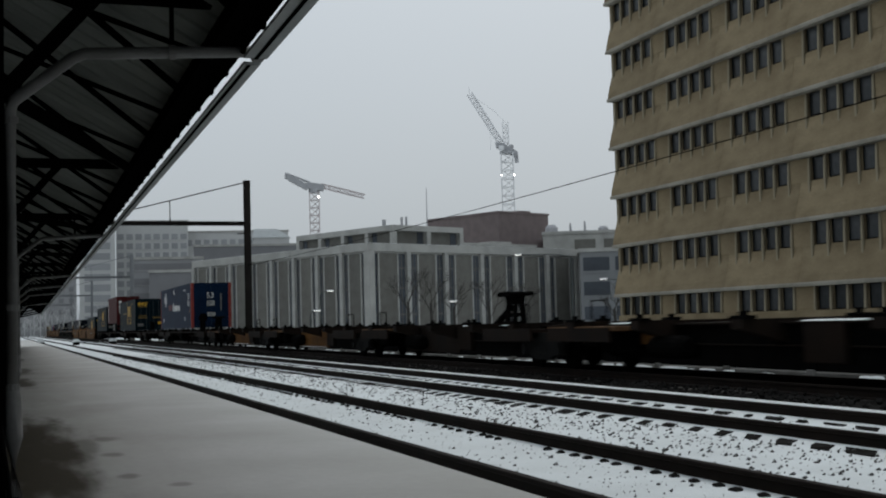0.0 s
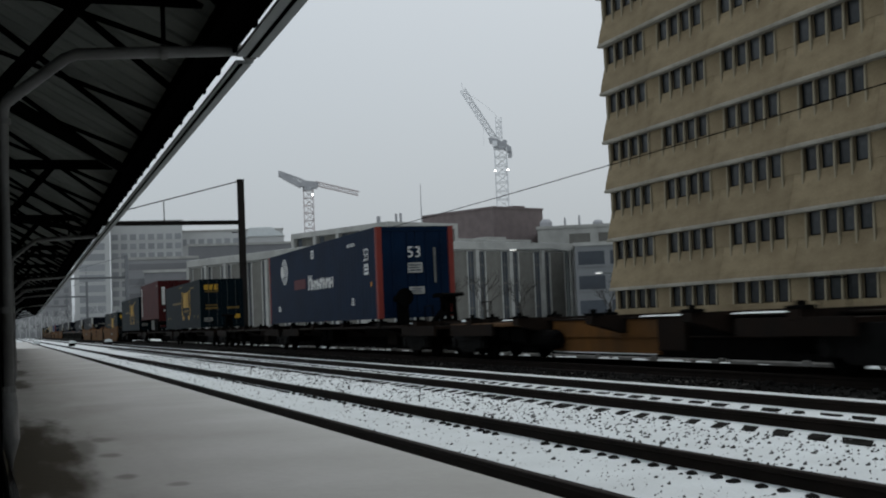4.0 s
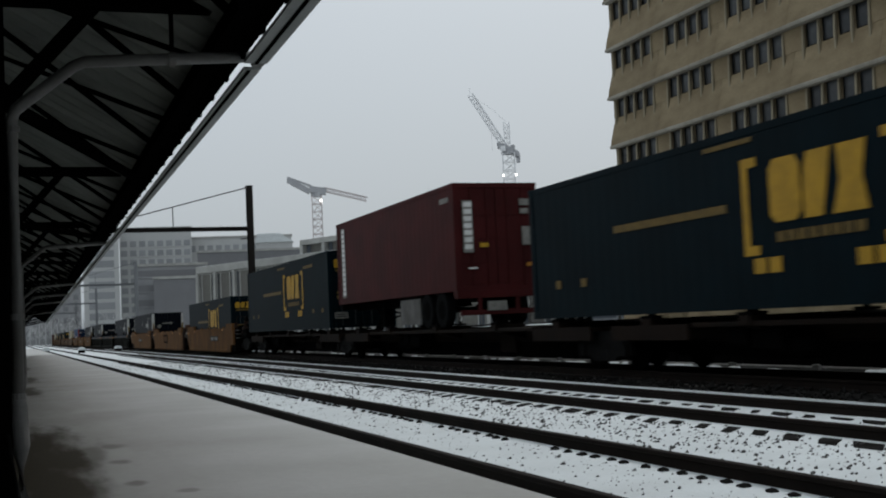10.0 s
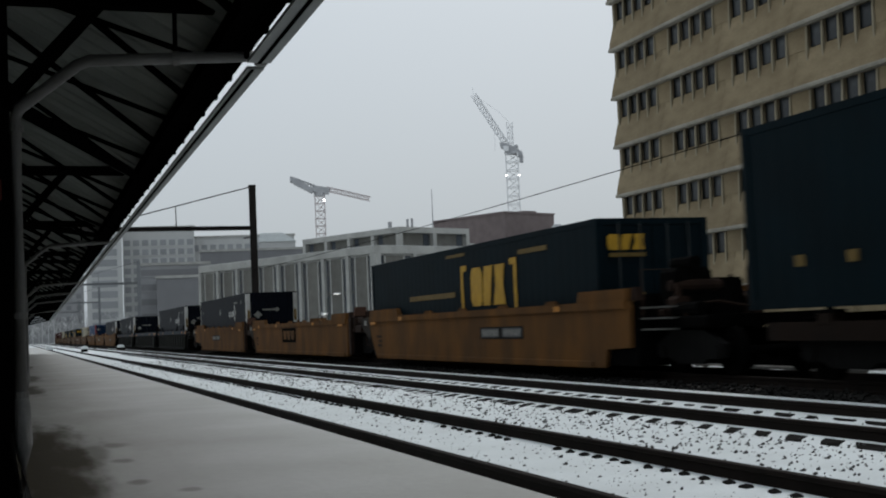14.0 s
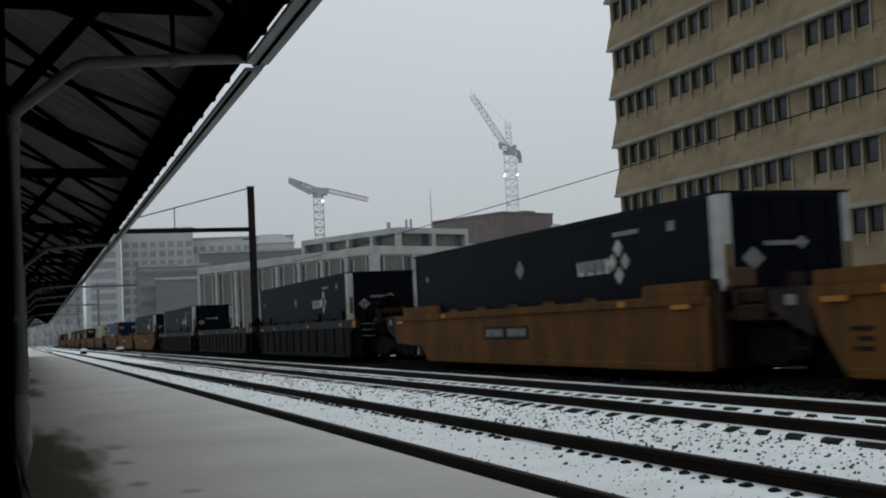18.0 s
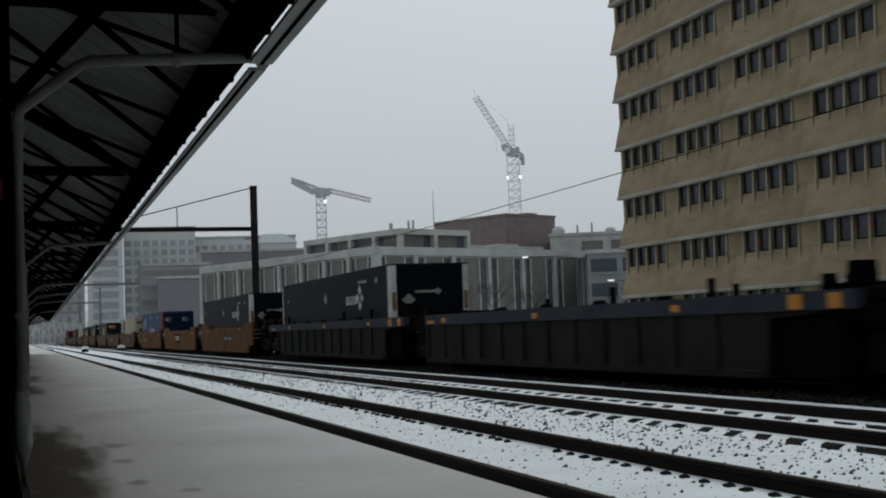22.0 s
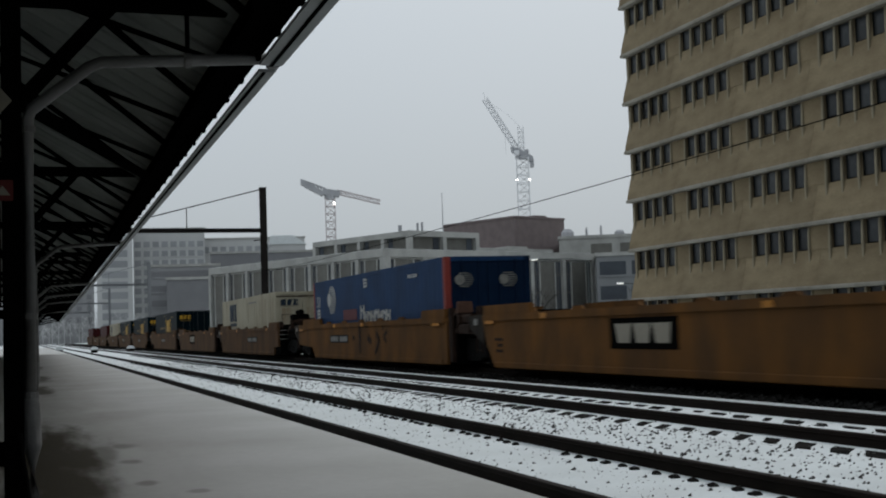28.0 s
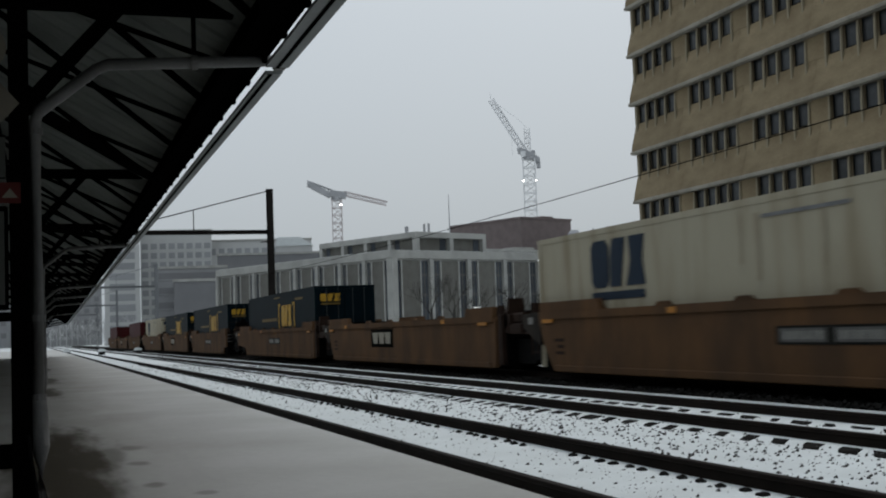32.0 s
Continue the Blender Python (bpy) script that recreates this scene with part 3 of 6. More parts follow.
# rainwater pipes, one at every second bent
def rainwater_pipe(y):
    p = thing("rainwater_pipe", "grey painted rainwater downpipe bent under the canopy", "pipe", "rainwater pipes", at=CANOPY_LINE)
    part("downpipe", Shape().tube([(0.011, y, 0.8), (0.011, y, 1.5), (0.011, y, 2.355), (0.03, y, 2.41), (0.345, y, 2.665), (0.41, y, 2.695), (EAVE_X - 0.06, y, EAVE_Z + 0.075)], [0.033, 0.033, 0.033, 0.034, 0.034, 0.034, 0.034], 14), PIPE, p, smooth=True)
    part("boot", Shape().tube([(0.015, y, PLATFORM_Z), (0.018, y, 0.55), (0.014, y, 0.76), (0.011, y, 0.82)], [0.056, 0.052, 0.046, 0.038], 14), PIPE, p, "cast iron foot of the pipe", smooth=True)
    for z in (0.80, 1.235, 2.28):
        part("pipe_clip", Shape().tube([(0.011, y, z), (0.011, y, z + 0.035)], 0.043, 12).box(-0.10, 0.0, y - 0.012, y + 0.012, z + 0.005, z + 0.03), PIPE, p)
    part("pipe_collar", Shape().tube([(0.88, y, EAVE_Z + 0.044), (0.92, y, EAVE_Z + 0.046)], 0.045, 12), PIPE, p)
    part("outlet", Shape().box(EAVE_X - 0.09, EAVE_X - 0.012, y - 0.05, y - 0.005, EAVE_Z + 0.012, EAVE_Z + 0.07, 0.01), PIPE, p, "metal gutter outlet box")
    part("pipe_hanger", Shape().beam((0.90, y, EAVE_Z + 0.04), (0.90, y, EAVE_Z + 0.34), 0.025, 0.025), IRON, p)


for k in (2, 4, 6, 7, 8, 10):
    rainwater_pipe(BENTS[k])
# cable at the foot of the nearest pipe, railing and small signs on the first column
strap = thing("cable_strap", "dark rubber cable hanging at the foot of the downpipe", "cable")
part("cable", Shape().tube([(-0.045, 6.86, 0.62), (-0.035, 6.84, 0.50), (-0.012, 6.83, 0.36), (-0.004, 6.83, 0.21)], 0.013, 8), RUBBER, strap, smooth=True)
railing = thing("railing", "black steel railing between the canopy columns", "railing")
for z0, z1 in ((1.24, 1.29), (0.44, 0.57)):
    part("rail", Shape().box(COLUMN_X - 3.05, COLUMN_X - 0.055, BENT_Y - 0.03, BENT_Y + 0.03, z0, z1), IRON, railing)
part("post", Shape().box(COLUMN_X - 1.6, COLUMN_X - 1.54, BENT_Y - 0.03, BENT_Y + 0.03, PLATFORM_Z, 1.24), IRON, railing)
SIGN_Y = BENT_Y - 0.075
sign = thing("diamond_sign", "pale diamond-shaped sign on a canopy column", "sign")
part("plate", Shape().prism([(-0.175 - 0.105, 2.44), (-0.175, 2.44 - 0.12), (-0.175 + 0.105, 2.44), (-0.175, 2.44 + 0.12)], "y", SIGN_Y - 0.006, SIGN_Y), SIGNPALE, sign)
sign = thing("round_sign", "pale round sign high on a canopy column", "sign")
part("plate", Shape().prism([(-0.235 + 0.10 * math.cos(math.pi * k / 12), 2.75 + 0.12 * math.sin(math.pi * k / 12)) for k in range(24)], "y", SIGN_Y - 0.006, SIGN_Y), SIGNPALE, sign)
sign = thing("warning_sign", "small red sign with a white triangle", "sign")
back = part("plate", Shape().box(-0.26, -0.068, SIGN_Y - 0.006, SIGN_Y, 1.885, 2.0, 0.004), SIGNRED, sign)
part("triangle", Shape().prism([(-0.165, 1.915), (-0.083, 1.915), (-0.124, 1.968)], "y", SIGN_Y - 0.009, SIGN_Y - 0.0065), SIGNPALE, back, "white triangle")
sign = thing("notice_panel", "grey framed notice panel beside a canopy column", "sign")
back = part("frame", Shape().box(-0.62, -0.135, SIGN_Y, SIGN_Y + 0.03, 1.30, 1.87, 0.01), IRON, sign)
part("sheet", Shape().box(-0.60, -0.155, SIGN_Y - 0.004, SIGN_Y - 0.0005, 1.33, 1.84), SIGNGREY, back)
sign = thing("notice_panel", "pale green notice panel above a red sign", "sign")
part("sheet", Shape().box(-0.50, -0.145, SIGN_Y - 0.004, SIGN_Y + 0.02, 2.03, 2.25), SIGNGREY, sign)

# plain wall added to close the platform's far side; it also darkens the canopy
wall = part("wall_west", Shape().box(-7.3, -7.0, -40, 86, -0.4, 4.0, 0.02), STATION)
tagged(wall, "plain dark wall added behind the platform", "wall", kind="structure")

# ---- overhead line portals ----
POLE_X, POLE_Y, POLE_STEP = 15.5, 81.4, 82.6


def portal(y, paint):
    p = thing("overhead_portal", "steel railway portal with a post, crossbeam and stay rod", "portal", "overhead portals", at=pose(0, y, 0))
    for x in (POLE_X, -0.6):
        section = [(-0.21, -0.21), (0.21, -0.21), (0.21, -0.18), (0.02, -0.18), (0.02, 0.18), (0.21, 0.18), (0.21, 0.21), (-0.21, 0.21), (-0.21, 0.18), (-0.02, 0.18), (-0.02, -0.18), (-0.21, -0.18)]
        post = part("post", Shape().prism([(x + a, b) for a, b in section], "z", -0.4, 11.2), paint, p)
        part("base_block", Shape().box(x - 0.3, x + 0.3, -0.3, 0.3, -0.45, 0.1, 0.02), KERB, post)
        part("cap_plate", Shape().box(x - 0.24, x + 0.24, -0.24, 0.24, 11.2, 11.24), paint, post)
    part("crossbeam", Shape().box(-0.4, POLE_X - 0.215, -0.14, 0.14, 8.12, 8.16).box(-0.4, POLE_X - 0.215, -0.14, 0.14, 8.36, 8.40).box(-0.4, POLE_X - 0.215, -0.02, 0.02, 8.16, 8.36), paint, p)
    part("stay_rod", Shape().beam((POLE_X - 0.2, 0, 11.1), (7.45, 0, 9.09), 0.07, 0.07).beam((7.45, 0, 9.09), (-0.4, 0, 11.1), 0.07, 0.07), paint, p)
    for x in (10.25, 4.65):
        z = 9.09 + abs(x - 7.45) * (2.01 / 7.95)
        part("hanger_rod", Shape().beam((x, 0, 8.4), (x, 0, z), 0.06, 0.06), paint, p)
    part("bracket", Shape().beam((POLE_X - 0.7, 0, 7.55), (POLE_X - 0.2, 0, 7.6), 0.07, 0.07), paint, p)


# portals after the first take a paler steel, haze mixed into the paint
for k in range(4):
    portal(POLE_Y + POLE_STEP * k, POLE if k < 1 else HAZED_STEEL)
cable = thing("overhead_cable", "thin black cable strung along the line beyond the train", "cable")
pts = []
for k in range(61):
    y = -2 + (POLE_Y + 1.8) * k / 60
    u = ((y - POLE_Y) / POLE_STEP) % 1.0
    pts.append((POLE_X - 0.05, y, 5.35 - 0.33 * 4 * u * (1 - u) * 1.0))
part("wire", Shape().tube(pts, 0.013, 6), IRON, cable)

# ---- office tower with flared storeys ----
TOWER_X, TOWER_Y, BASE_Z, STOREY, BAY = 40.6, 75.0, 2.64, 3.475, 7.1
tower = thing("office_tower", "tan concrete office tower with flared storeys and rows of dark windows", "building", at=pose(TOWER_X, TOWER_Y, 0))
# local: y runs back from the far corner to the near one (negative), x into the building
OUT = 0.42
SPAN = Shape().prism([(-OUT, 0.06), (0.5, 0.06), (0.5, 2.02), (0.0, 2.02), (-0.03, 1.75), (-OUT + 0.05, 0.45)], "y", -BAY + 0.01, -0.01).mesh("spandrel", TAN)
LIPM = Shape().prism([(-OUT - 0.06, -0.16), (0.0, -0.16), (0.0, 0.055), (-OUT - 0.06, 0.055), (-OUT - 0.09, -0.02)], "y", -BAY + 0.004, -0.004).mesh("drip_edge", LIP)
PIER = Shape().prism([(-0.03, 2.02), (0.5, 2.02), (0.5, STOREY - 0.165), (-0.03, STOREY - 0.165)], "y", -0.86, 0.86).mesh("pier", TAN)
FINM = Shape().prism([(-0.13, 1.30), (-0.02, 1.30), (-0.02, STOREY - 0.17), (-0.10, STOREY - 0.17), (-0.15, 1.9)], "y", -0.075, 0.075).mesh("fin", FIN)
PANEM = Shape().box(0.12, 0.16, -0.50, 0.50, 2.05, STOREY - 0.17).mesh("pane", PANE)
FRAMEM = Shape().box(0.06, 0.11, -0.50, -0.46, 2.05, STOREY - 0.17).box(0.06, 0.11, 0.46, 0.50, 2.05, STOREY - 0.17).box(0.06, 0.11, -0.46, 0.46, 2.05, 2.10).mesh("window_frame", GREYCAR)
END = 0.5  # the corner bay stops short of the module line
SPAN_END = Shape().prism([(-OUT, 0.06), (0.5, 0.06), (0.5, 2.02), (0.0, 2.02), (-0.03, 1.75), (-OUT + 0.05, 0.45)], "y", -BAY + 0.01, -END).mesh("spandrel", TAN)
LIP_END = Shape().prism([(-OUT - 0.06, -0.16), (0.0, -0.16), (0.0, 0.055), (-OUT - 0.06, 0.055), (-OUT - 0.09, -0.02)], "y", -BAY + 0.004, -END + 0.03).mesh("drip_edge", LIP)
PIER_END = Shape().prism([(-0.03, 2.02), (0.5, 2.02), (0.5, STOREY - 0.165), (-0.03, STOREY - 0.165)], "y", -0.96, -END - 0.02).mesh("pier", TAN)
FLOORS, BAYS = 9, 6
for f in range(-1, FLOORS):
    z = BASE_Z + f * STOREY
    for b in range(BAYS):
        y = -b * BAY
        if f >= 0:
            part("spandrel", SPAN if b else SPAN_END, TAN, tower, at=pose(0, y, z))
            part("drip_edge", LIPM if b else LIP_END, LIP, tower, at=pose(0, y, z))
        part("pier", PIER if b else PIER_END, TAN, tower, at=pose(0, y, z))
        for w in range(4):
            yc = y - 1.55 - 1.335 * w
            win = part("window", FRAMEM, GREYCAR, tower, at=pose(0, yc, z))
            part("pane", PANEM, PANE, win)
        for w in range(5):
            part("fin", FINM, FIN, tower, at=pose(0, y - 0.885 - 1.335 * w, z))
core = Shape().box(0.2, 26, -80, -END - 0.01, -0.4, BASE_Z + FLOORS * STOREY)
part("core", core, TAN, tower)
part("base_wall", Shape().box(-0.15, 0.2, -80, -END, -0.4, BASE_Z - STOREY + 2.02), TAN, tower)
part("base_ledge", Shape().box(-0.45, -0.15, -80, -END, 0.45, 0.78, 0.04), LIP, tower)
part("near_wall", Shape().box(-0.2, 0.2, -80, -BAYS * BAY - 0.01, BASE_Z - STOREY + 2.02, BASE_Z + FLOORS * STOREY), TAN, tower)
part("roof", Shape().box(-0.5, 26.2, -80.2, 0.2, BASE_Z + FLOORS * STOREY, BASE_Z + FLOORS * STOREY + 0.6), LIP, tower)

# ---- low pale building with piers, turned against the tracks ----
LOW = pose(42.61, 143.82, 0, 0, 0, 22.6)  # local +y runs back along its left side, +x along its right side
low = thing("low_building", "low pale concrete building with tall piers and grey panels", "building", at=LOW)
LOW_TOP, LEFT_LEN, RIGHT_LEN = 11.34, 42.2, 40.2
part("body", Shape().box(0.6, RIGHT_LEN - 0.3, 0.6, LEFT_LEN - 0.3, -0.4, LOW_TOP - 1.0), SLOT, low)
part("cornice", Shape().box(-0.25, RIGHT_LEN, -0.25, LEFT_LEN, LOW_TOP - 1.05, LOW_TOP, 0.05), PALE, low)
part("roof", Shape().box(0.1, RIGHT_LEN - 0.4, 0.1, LEFT_LEN - 0.4, LOW_TOP, LOW_TOP + 0.05), SNOW, low, "snow-covered flat roof")


def facade(length, bays, turn):
    """Piers, wall panels and slot windows along one side; turn maps the run onto a side."""
    pitch = length / bays
    for b in range(bays + 1):
        u = min(b * pitch, length - 0.3)
        part("pier", Shape().box(-0.32 if b else -0.25, 0.32 if b else 0.72, -0.30, 0.55, -0.4, LOW_TOP - 1.06, 0.04), PALE, low, at=turn(u))
        if b < bays:
            part("panel", Shape().box(-pitch * 0.215, pitch * 0.215, 0.0, 0.5, -0.4, LOW_TOP - 1.3, 0.03), GREYWALL, low, at=turn((b + 0.5) * pitch))
            for s in (-1, 1):
                part("panel_edge", Shape().box(-0.11, 0.11, -0.06, 0.4, -0.4, LOW_TOP - 1.3), PALE, low, at=turn((b + 0.5 + s * 0.24) * pitch))
                win = part("window", Shape().box(-0.05, 0.05, 0.10, 0.5, -0.4, LOW_TOP - 1.3), GREYWALL, low, at=turn((b + 0.5 + s * 0.35) * pitch))
                part("pane", Shape().box(-pitch * 0.09, pitch * 0.09, 0.15, 0.5, -0.4, LOW_TOP - 1.3), SLOT, win)
                for zz in (2.2, 5.6, 8.2):
                    part("transom", Shape().box(-pitch * 0.09, pitch * 0.09, 0.12, 0.148, zz - 0.10, zz + 0.10), GREYWALL, win)
    for b in range(bays):
        part("lintel", Shape().box(-pitch / 2 + 0.33, pitch / 2 - 0.33, 0.1, 0.5, LOW_TOP - 1.28, LOW_TOP - 1.07), PALE, low, at=turn((b + 0.5) * pitch))


facade(RIGHT_LEN, 6, lambda u: pose(u, 0, 0))
facade(LEFT_LEN, 8, lambda u: pose(0, u, 0, 0, 0, -90))
# set-back top storey
TOPX0, TOPX1, TOPY0, TOPY1, TOP_Z = 6.0, 18.2, 2.0, 22.9, 14.0
part("top_storey", Shape().box(TOPX0 + 0.4, TOPX1 - 0.2, TOPY0 + 0.4, TOPY1, LOW_TOP, TOP_Z - 0.3), GREYWALL, low)
part("top_cornice", Shape().box(TOPX0 - 0.3, TOPX1 + 0.3, TOPY0 - 0.3, TOPY1 + 0.3, TOP_Z - 0.75, TOP_Z, 0.04), PALE, low)
for u in range(5):
    part("top_pier", Shape().box(-0.3, 0.4, -0.32, 0.32, LOW_TOP, TOP_Z - 0.75), PALE, low, at=pose(TOPX0, TOPY0 + (TOPY1 - TOPY0) * u / 4, 0))
for u in (1, 2):
    part("top_pier", Shape().box(-0.32, 0.32, -0.3, 0.4, LOW_TOP, TOP_Z - 0.75), PALE, low, at=pose(TOPX0 + (TOPX1 - TOPX0) * u / 2, TOPY0, 0))
for u in range(4):
    y0, y1 = TOPY0 + (TOPY1 - TOPY0) * u / 4 + 0.6, TOPY0 + (TOPY1 - TOPY0) * (u + 1) / 4 - 0.6
    part("pane", Shape().box(TOPX0 + 0.32, TOPX0 + 0.39, y0 + (y1 - y0) * 0.8, y1, LOW_TOP, TOP_Z - 0.8), SLOT, low)
for u in range(2):
    x0, x1 = TOPX0 + (TOPX1 - TOPX0) * u / 2 + 0.6, TOPX0 + (TOPX1 - TOPX0) * (u + 1) / 2 - 0.6
    part("pane", Shape().box(x0 + (x1 - x0) * 0.8, x1, TOPY0 + 0.32, TOPY0 + 0.39, LOW_TOP, TOP_Z - 0.8), SLOT, low)
for x, y, h, r in ((6.6, 4.5, 0.9, 0.26), (8.6, 3.2, 1.2, 0.16), (9.4, 3.2, 1.3, 0.16)):
    part("vent_pipe", Shape().tube([(x, y, TOP_Z), (x, y, TOP_Z + h)], r, 8), CRANE_DARK, low)


# ---- buildings behind ----
def toward(px_yaw, dist):
    """A place at a distance along a bearing to the right of the track's line."""
    return dist * math.sin(radians(px_yaw)), dist * math.cos(radians(px_yaw))


def block(name, label, yaw, dist, width, depth, z0, z1, turn, mat, rows=0, cols=0, pane_mat=None, win=(0.6, 0.5), lift=0.0, parapet=0.5, crown=0.0):
    """A building whose front's left end stands at a bearing; turn: degrees by which the front swings from square-on to the line."""
    x, y = toward(yaw, dist)
    b = thing(name, label, "building", at=pose(x, y, 0, 0, 0, turn))
    part("wall", Shape().box(0, width, 0, depth, z0, z1), mat, b)
    part("parapet", Shape().box(-0.2, width + 0.2, -0.2, depth + 0.2, z1, z1 + parapet), PALE if mat is not BRICK else BRICK, b)
    if rows:
        h, w = (z1 - z0 - lift - crown) / rows, width / cols
        pm = Shape().box(-w * win[0] / 2, w * win[0] / 2, -0.03, 0.12, -h * win[1] / 2, h * win[1] / 2).mesh("pane", pane_mat)
        fm = Shape().box(-w * win[0] / 2 - 0.15, w * win[0] / 2 + 0.15, -0.16, 0.02, -h * win[1] / 2 - 0.28, -h * win[1] / 2).mesh("sill", mat)
        for r in range(rows):
            for c in range(cols):
                s = part("window", fm, mat, b, at=pose((c + 0.5) * w, 0, z0 + lift + (r + 0.5) * h))
                part("pane", pm, pane_mat, s)
    return b


def corner_block(name, label, yaw, dist, right, left, z1, mat, cap):
    """A building whose nearest corner stands at a bearing, its sides square to those of the low building."""
    b = thing(name, label, "building", at=pose(*toward(yaw, dist), 0, 0, 0, 22.6))
    part("wall", Shape().box(0, right, 0, left, 0, z1), mat, b)
    part("parapet", Shape().box(-0.15, right + 0.15, -0.15, left + 0.15, z1, z1 + 0.35), cap, b)
    part("roof_unit", Shape().box(right * 0.55, right * 0.8, 2, 5, z1 + 0.35, z1 + 0.9, 0.1), cap, b)
    return b


corner_block("brick_block", "red-brown brick plant block behind the pale building", 22.9, 215, 13.3, 19.3, 20.6, BRICK, BRICK)
strip = corner_block("roof_storey", "pale plant storey with small windows on a roof", 20.9, 178, 17.0, 10.0, 12.6, PALE, PALE)
for x in (4.6, 5.6, 7.2, 8.6, 10.0):
    s = part("window", Shape().box(x - 0.4, x + 0.4, -0.16, 0.02, 11.3, 11.42), PALE, strip)
    part("pane", Shape().box(x - 0.34, x + 0.34, -0.05, 0.05, 11.45, 12.05), SLOT, s)
rear = block("rear_building", "pale grey concrete building behind the tower", 25.0, 205, 30, 20, 0, 15.6, -26, PALE)
for x0, x1, za, zb in ((5.4, 9.0, 10.6, 14.6), (10.4, 13.6, 10.6, 14.6)):
    s = part("window", Shape().box(x0, x1, -0.16, 0.02, za - 0.3, za), PALE, rear)
    part("pane", Shape().box(x0, x1, -0.04, 0.1, za, zb), GREYWALL, s)
for x, w, h in ((1.5, 2.2, 1.4), (4.8, 0.4, 1.6), (7.3, 0.4, 1.9), (10.5, 1.8, 0.9)):
    part("roof_vent", Shape().tube([(x, 3, 16.1), (x, 3, 16.1 + h * 0.6), (x, 3, 16.1 + h)], [w / 2, w / 2, w * 0.3], 10), CRANE_DARK, rear)
block("annexe", "grey annexe with broad window bands beside the tower", 26.75, 165, 22, 16, -0.4, 10.2, -26, ANNEX, 3, 5, SLOT, (0.82, 0.55), 0.4)
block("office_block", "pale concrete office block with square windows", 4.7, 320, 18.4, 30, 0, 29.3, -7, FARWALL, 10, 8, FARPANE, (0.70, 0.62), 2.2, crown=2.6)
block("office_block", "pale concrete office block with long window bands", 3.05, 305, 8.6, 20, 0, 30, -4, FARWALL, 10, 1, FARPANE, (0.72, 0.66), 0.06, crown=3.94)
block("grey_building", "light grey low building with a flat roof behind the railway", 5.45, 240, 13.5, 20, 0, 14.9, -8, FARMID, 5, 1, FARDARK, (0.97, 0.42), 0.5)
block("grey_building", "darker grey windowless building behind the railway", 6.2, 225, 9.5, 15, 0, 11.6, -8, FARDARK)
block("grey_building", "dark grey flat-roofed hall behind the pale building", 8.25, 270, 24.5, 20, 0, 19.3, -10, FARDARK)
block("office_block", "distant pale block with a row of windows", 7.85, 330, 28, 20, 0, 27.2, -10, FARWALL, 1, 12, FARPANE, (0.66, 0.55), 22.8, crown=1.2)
# backdrop block added in haze colour in place of misty trees
block("office_block", "grey backdrop block in haze colour added behind the railway", 0.2, 400, 19, 20, 0, 24.0, -1, FARMID, 6, 6, FARDARK, (0.5, 0.4), 2.0)
# block added only to hide bright snow and sky past the platform end
block("office_block", "grey block added to cover the bright gap beyond the platform end", -4.0, 405, 27, 20, 0, 22.0, 2, FARMID, 5, 8, FARDARK, (0.5, 0.4), 2.0)
shed = thing("snowy_roof", "low pitched roof white with snow on a distant building", "roof", at=pose(*toward(11.0, 300), 0, 0, 0, -11))
part("roof_slope", Shape().prism([(0, 23.4), (9.5, 23.4), (6.2, 25.6), (0.4, 25.6)], "y", 0, 12), SNOW, shed)
part("wall", Shape().box(0.2, 9.2, 0.3, 11.7, 0, 23.4), FARWALL, shed)


# ---- tower cranes ----
def lattice(s, p, q, w, bays, bar):
    """A square lattice mast or jib from p to q."""
    p, q = Vector(p), Vector(q)
    d = (q - p).normalized()
    a = d.cross(Vector((0, 1, 0.01))).normalized()
    b = d.cross(a)
    corners = [(a * i + b * j) * (w / 2) for i, j in ((1, 1), (1, -1), (-1, -1), (-1, 1))]
    for c in corners:
        s.beam(p + c, q + c, bar, bar)
    for k in range(bays):
        e, f = p.lerp(q, k / bays), p.lerp(q, (k + 1) / bays)
        for m in range(4):
            c, g = corners[m], corners[(m + 1) % 4]
            s.beam(e + c, f + g if k % 2 else f + g, bar * 0.6, bar * 0.6)
            s.beam(e + c, e + g, bar * 0.6, bar * 0.6)
    return s


def crane_at(yaw, dist):
    x, y = toward(yaw, dist)
    return thing("tower_crane", "pale steel tower crane with lit lamps in the mist", "crane", "tower cranes", at=pose(x, y, 0, 0, 0, -yaw))


c1 = crane_at(23.39, 300)  # luffing jib; local x to the right, z up
part("mast", lattice(Shape(), (0, 0, 0), (0, 0, 43.4), 3.0, 20, 0.30), CRANE, c1)
part("slewing_ring", Shape().tube([(0, 0, 43.2), (0, 0, 43.9)], 1.8, 14), CRANE_DARK, c1)
part("machinery_deck", Shape().prism([(-2.9, 46.2), (-2.7, 45.0), (0.2, 43.7), (2.3, 42.0), (2.9, 42.4), (2.7, 43.6), (0.6, 45.0), (-1.2, 45.9)], "y", -1.2, 1.2), CRANE_DARK, c1)
part("winch", Shape().tube([(1.2, -0.9, 45.0), (1.2, 0.9, 45.0)], 0.55, 10), CRANE_DARK, c1)
part("cab", Shape().box(-2.0, -0.7, -1.9, -1.25, 43.9, 45.2, 0.1), CRANE, c1)
part("jib", lattice(Shape(), (-1.0, 0, 45.4), (-9.0, 0, 59.0), 1.3, 12, 0.24), CRANE, c1)
part("a_frame", lattice(Shape(), (-0.1, 0, 44.8), (-0.2, 0, 51.4), 1.4, 5, 0.2), CRANE, c1)
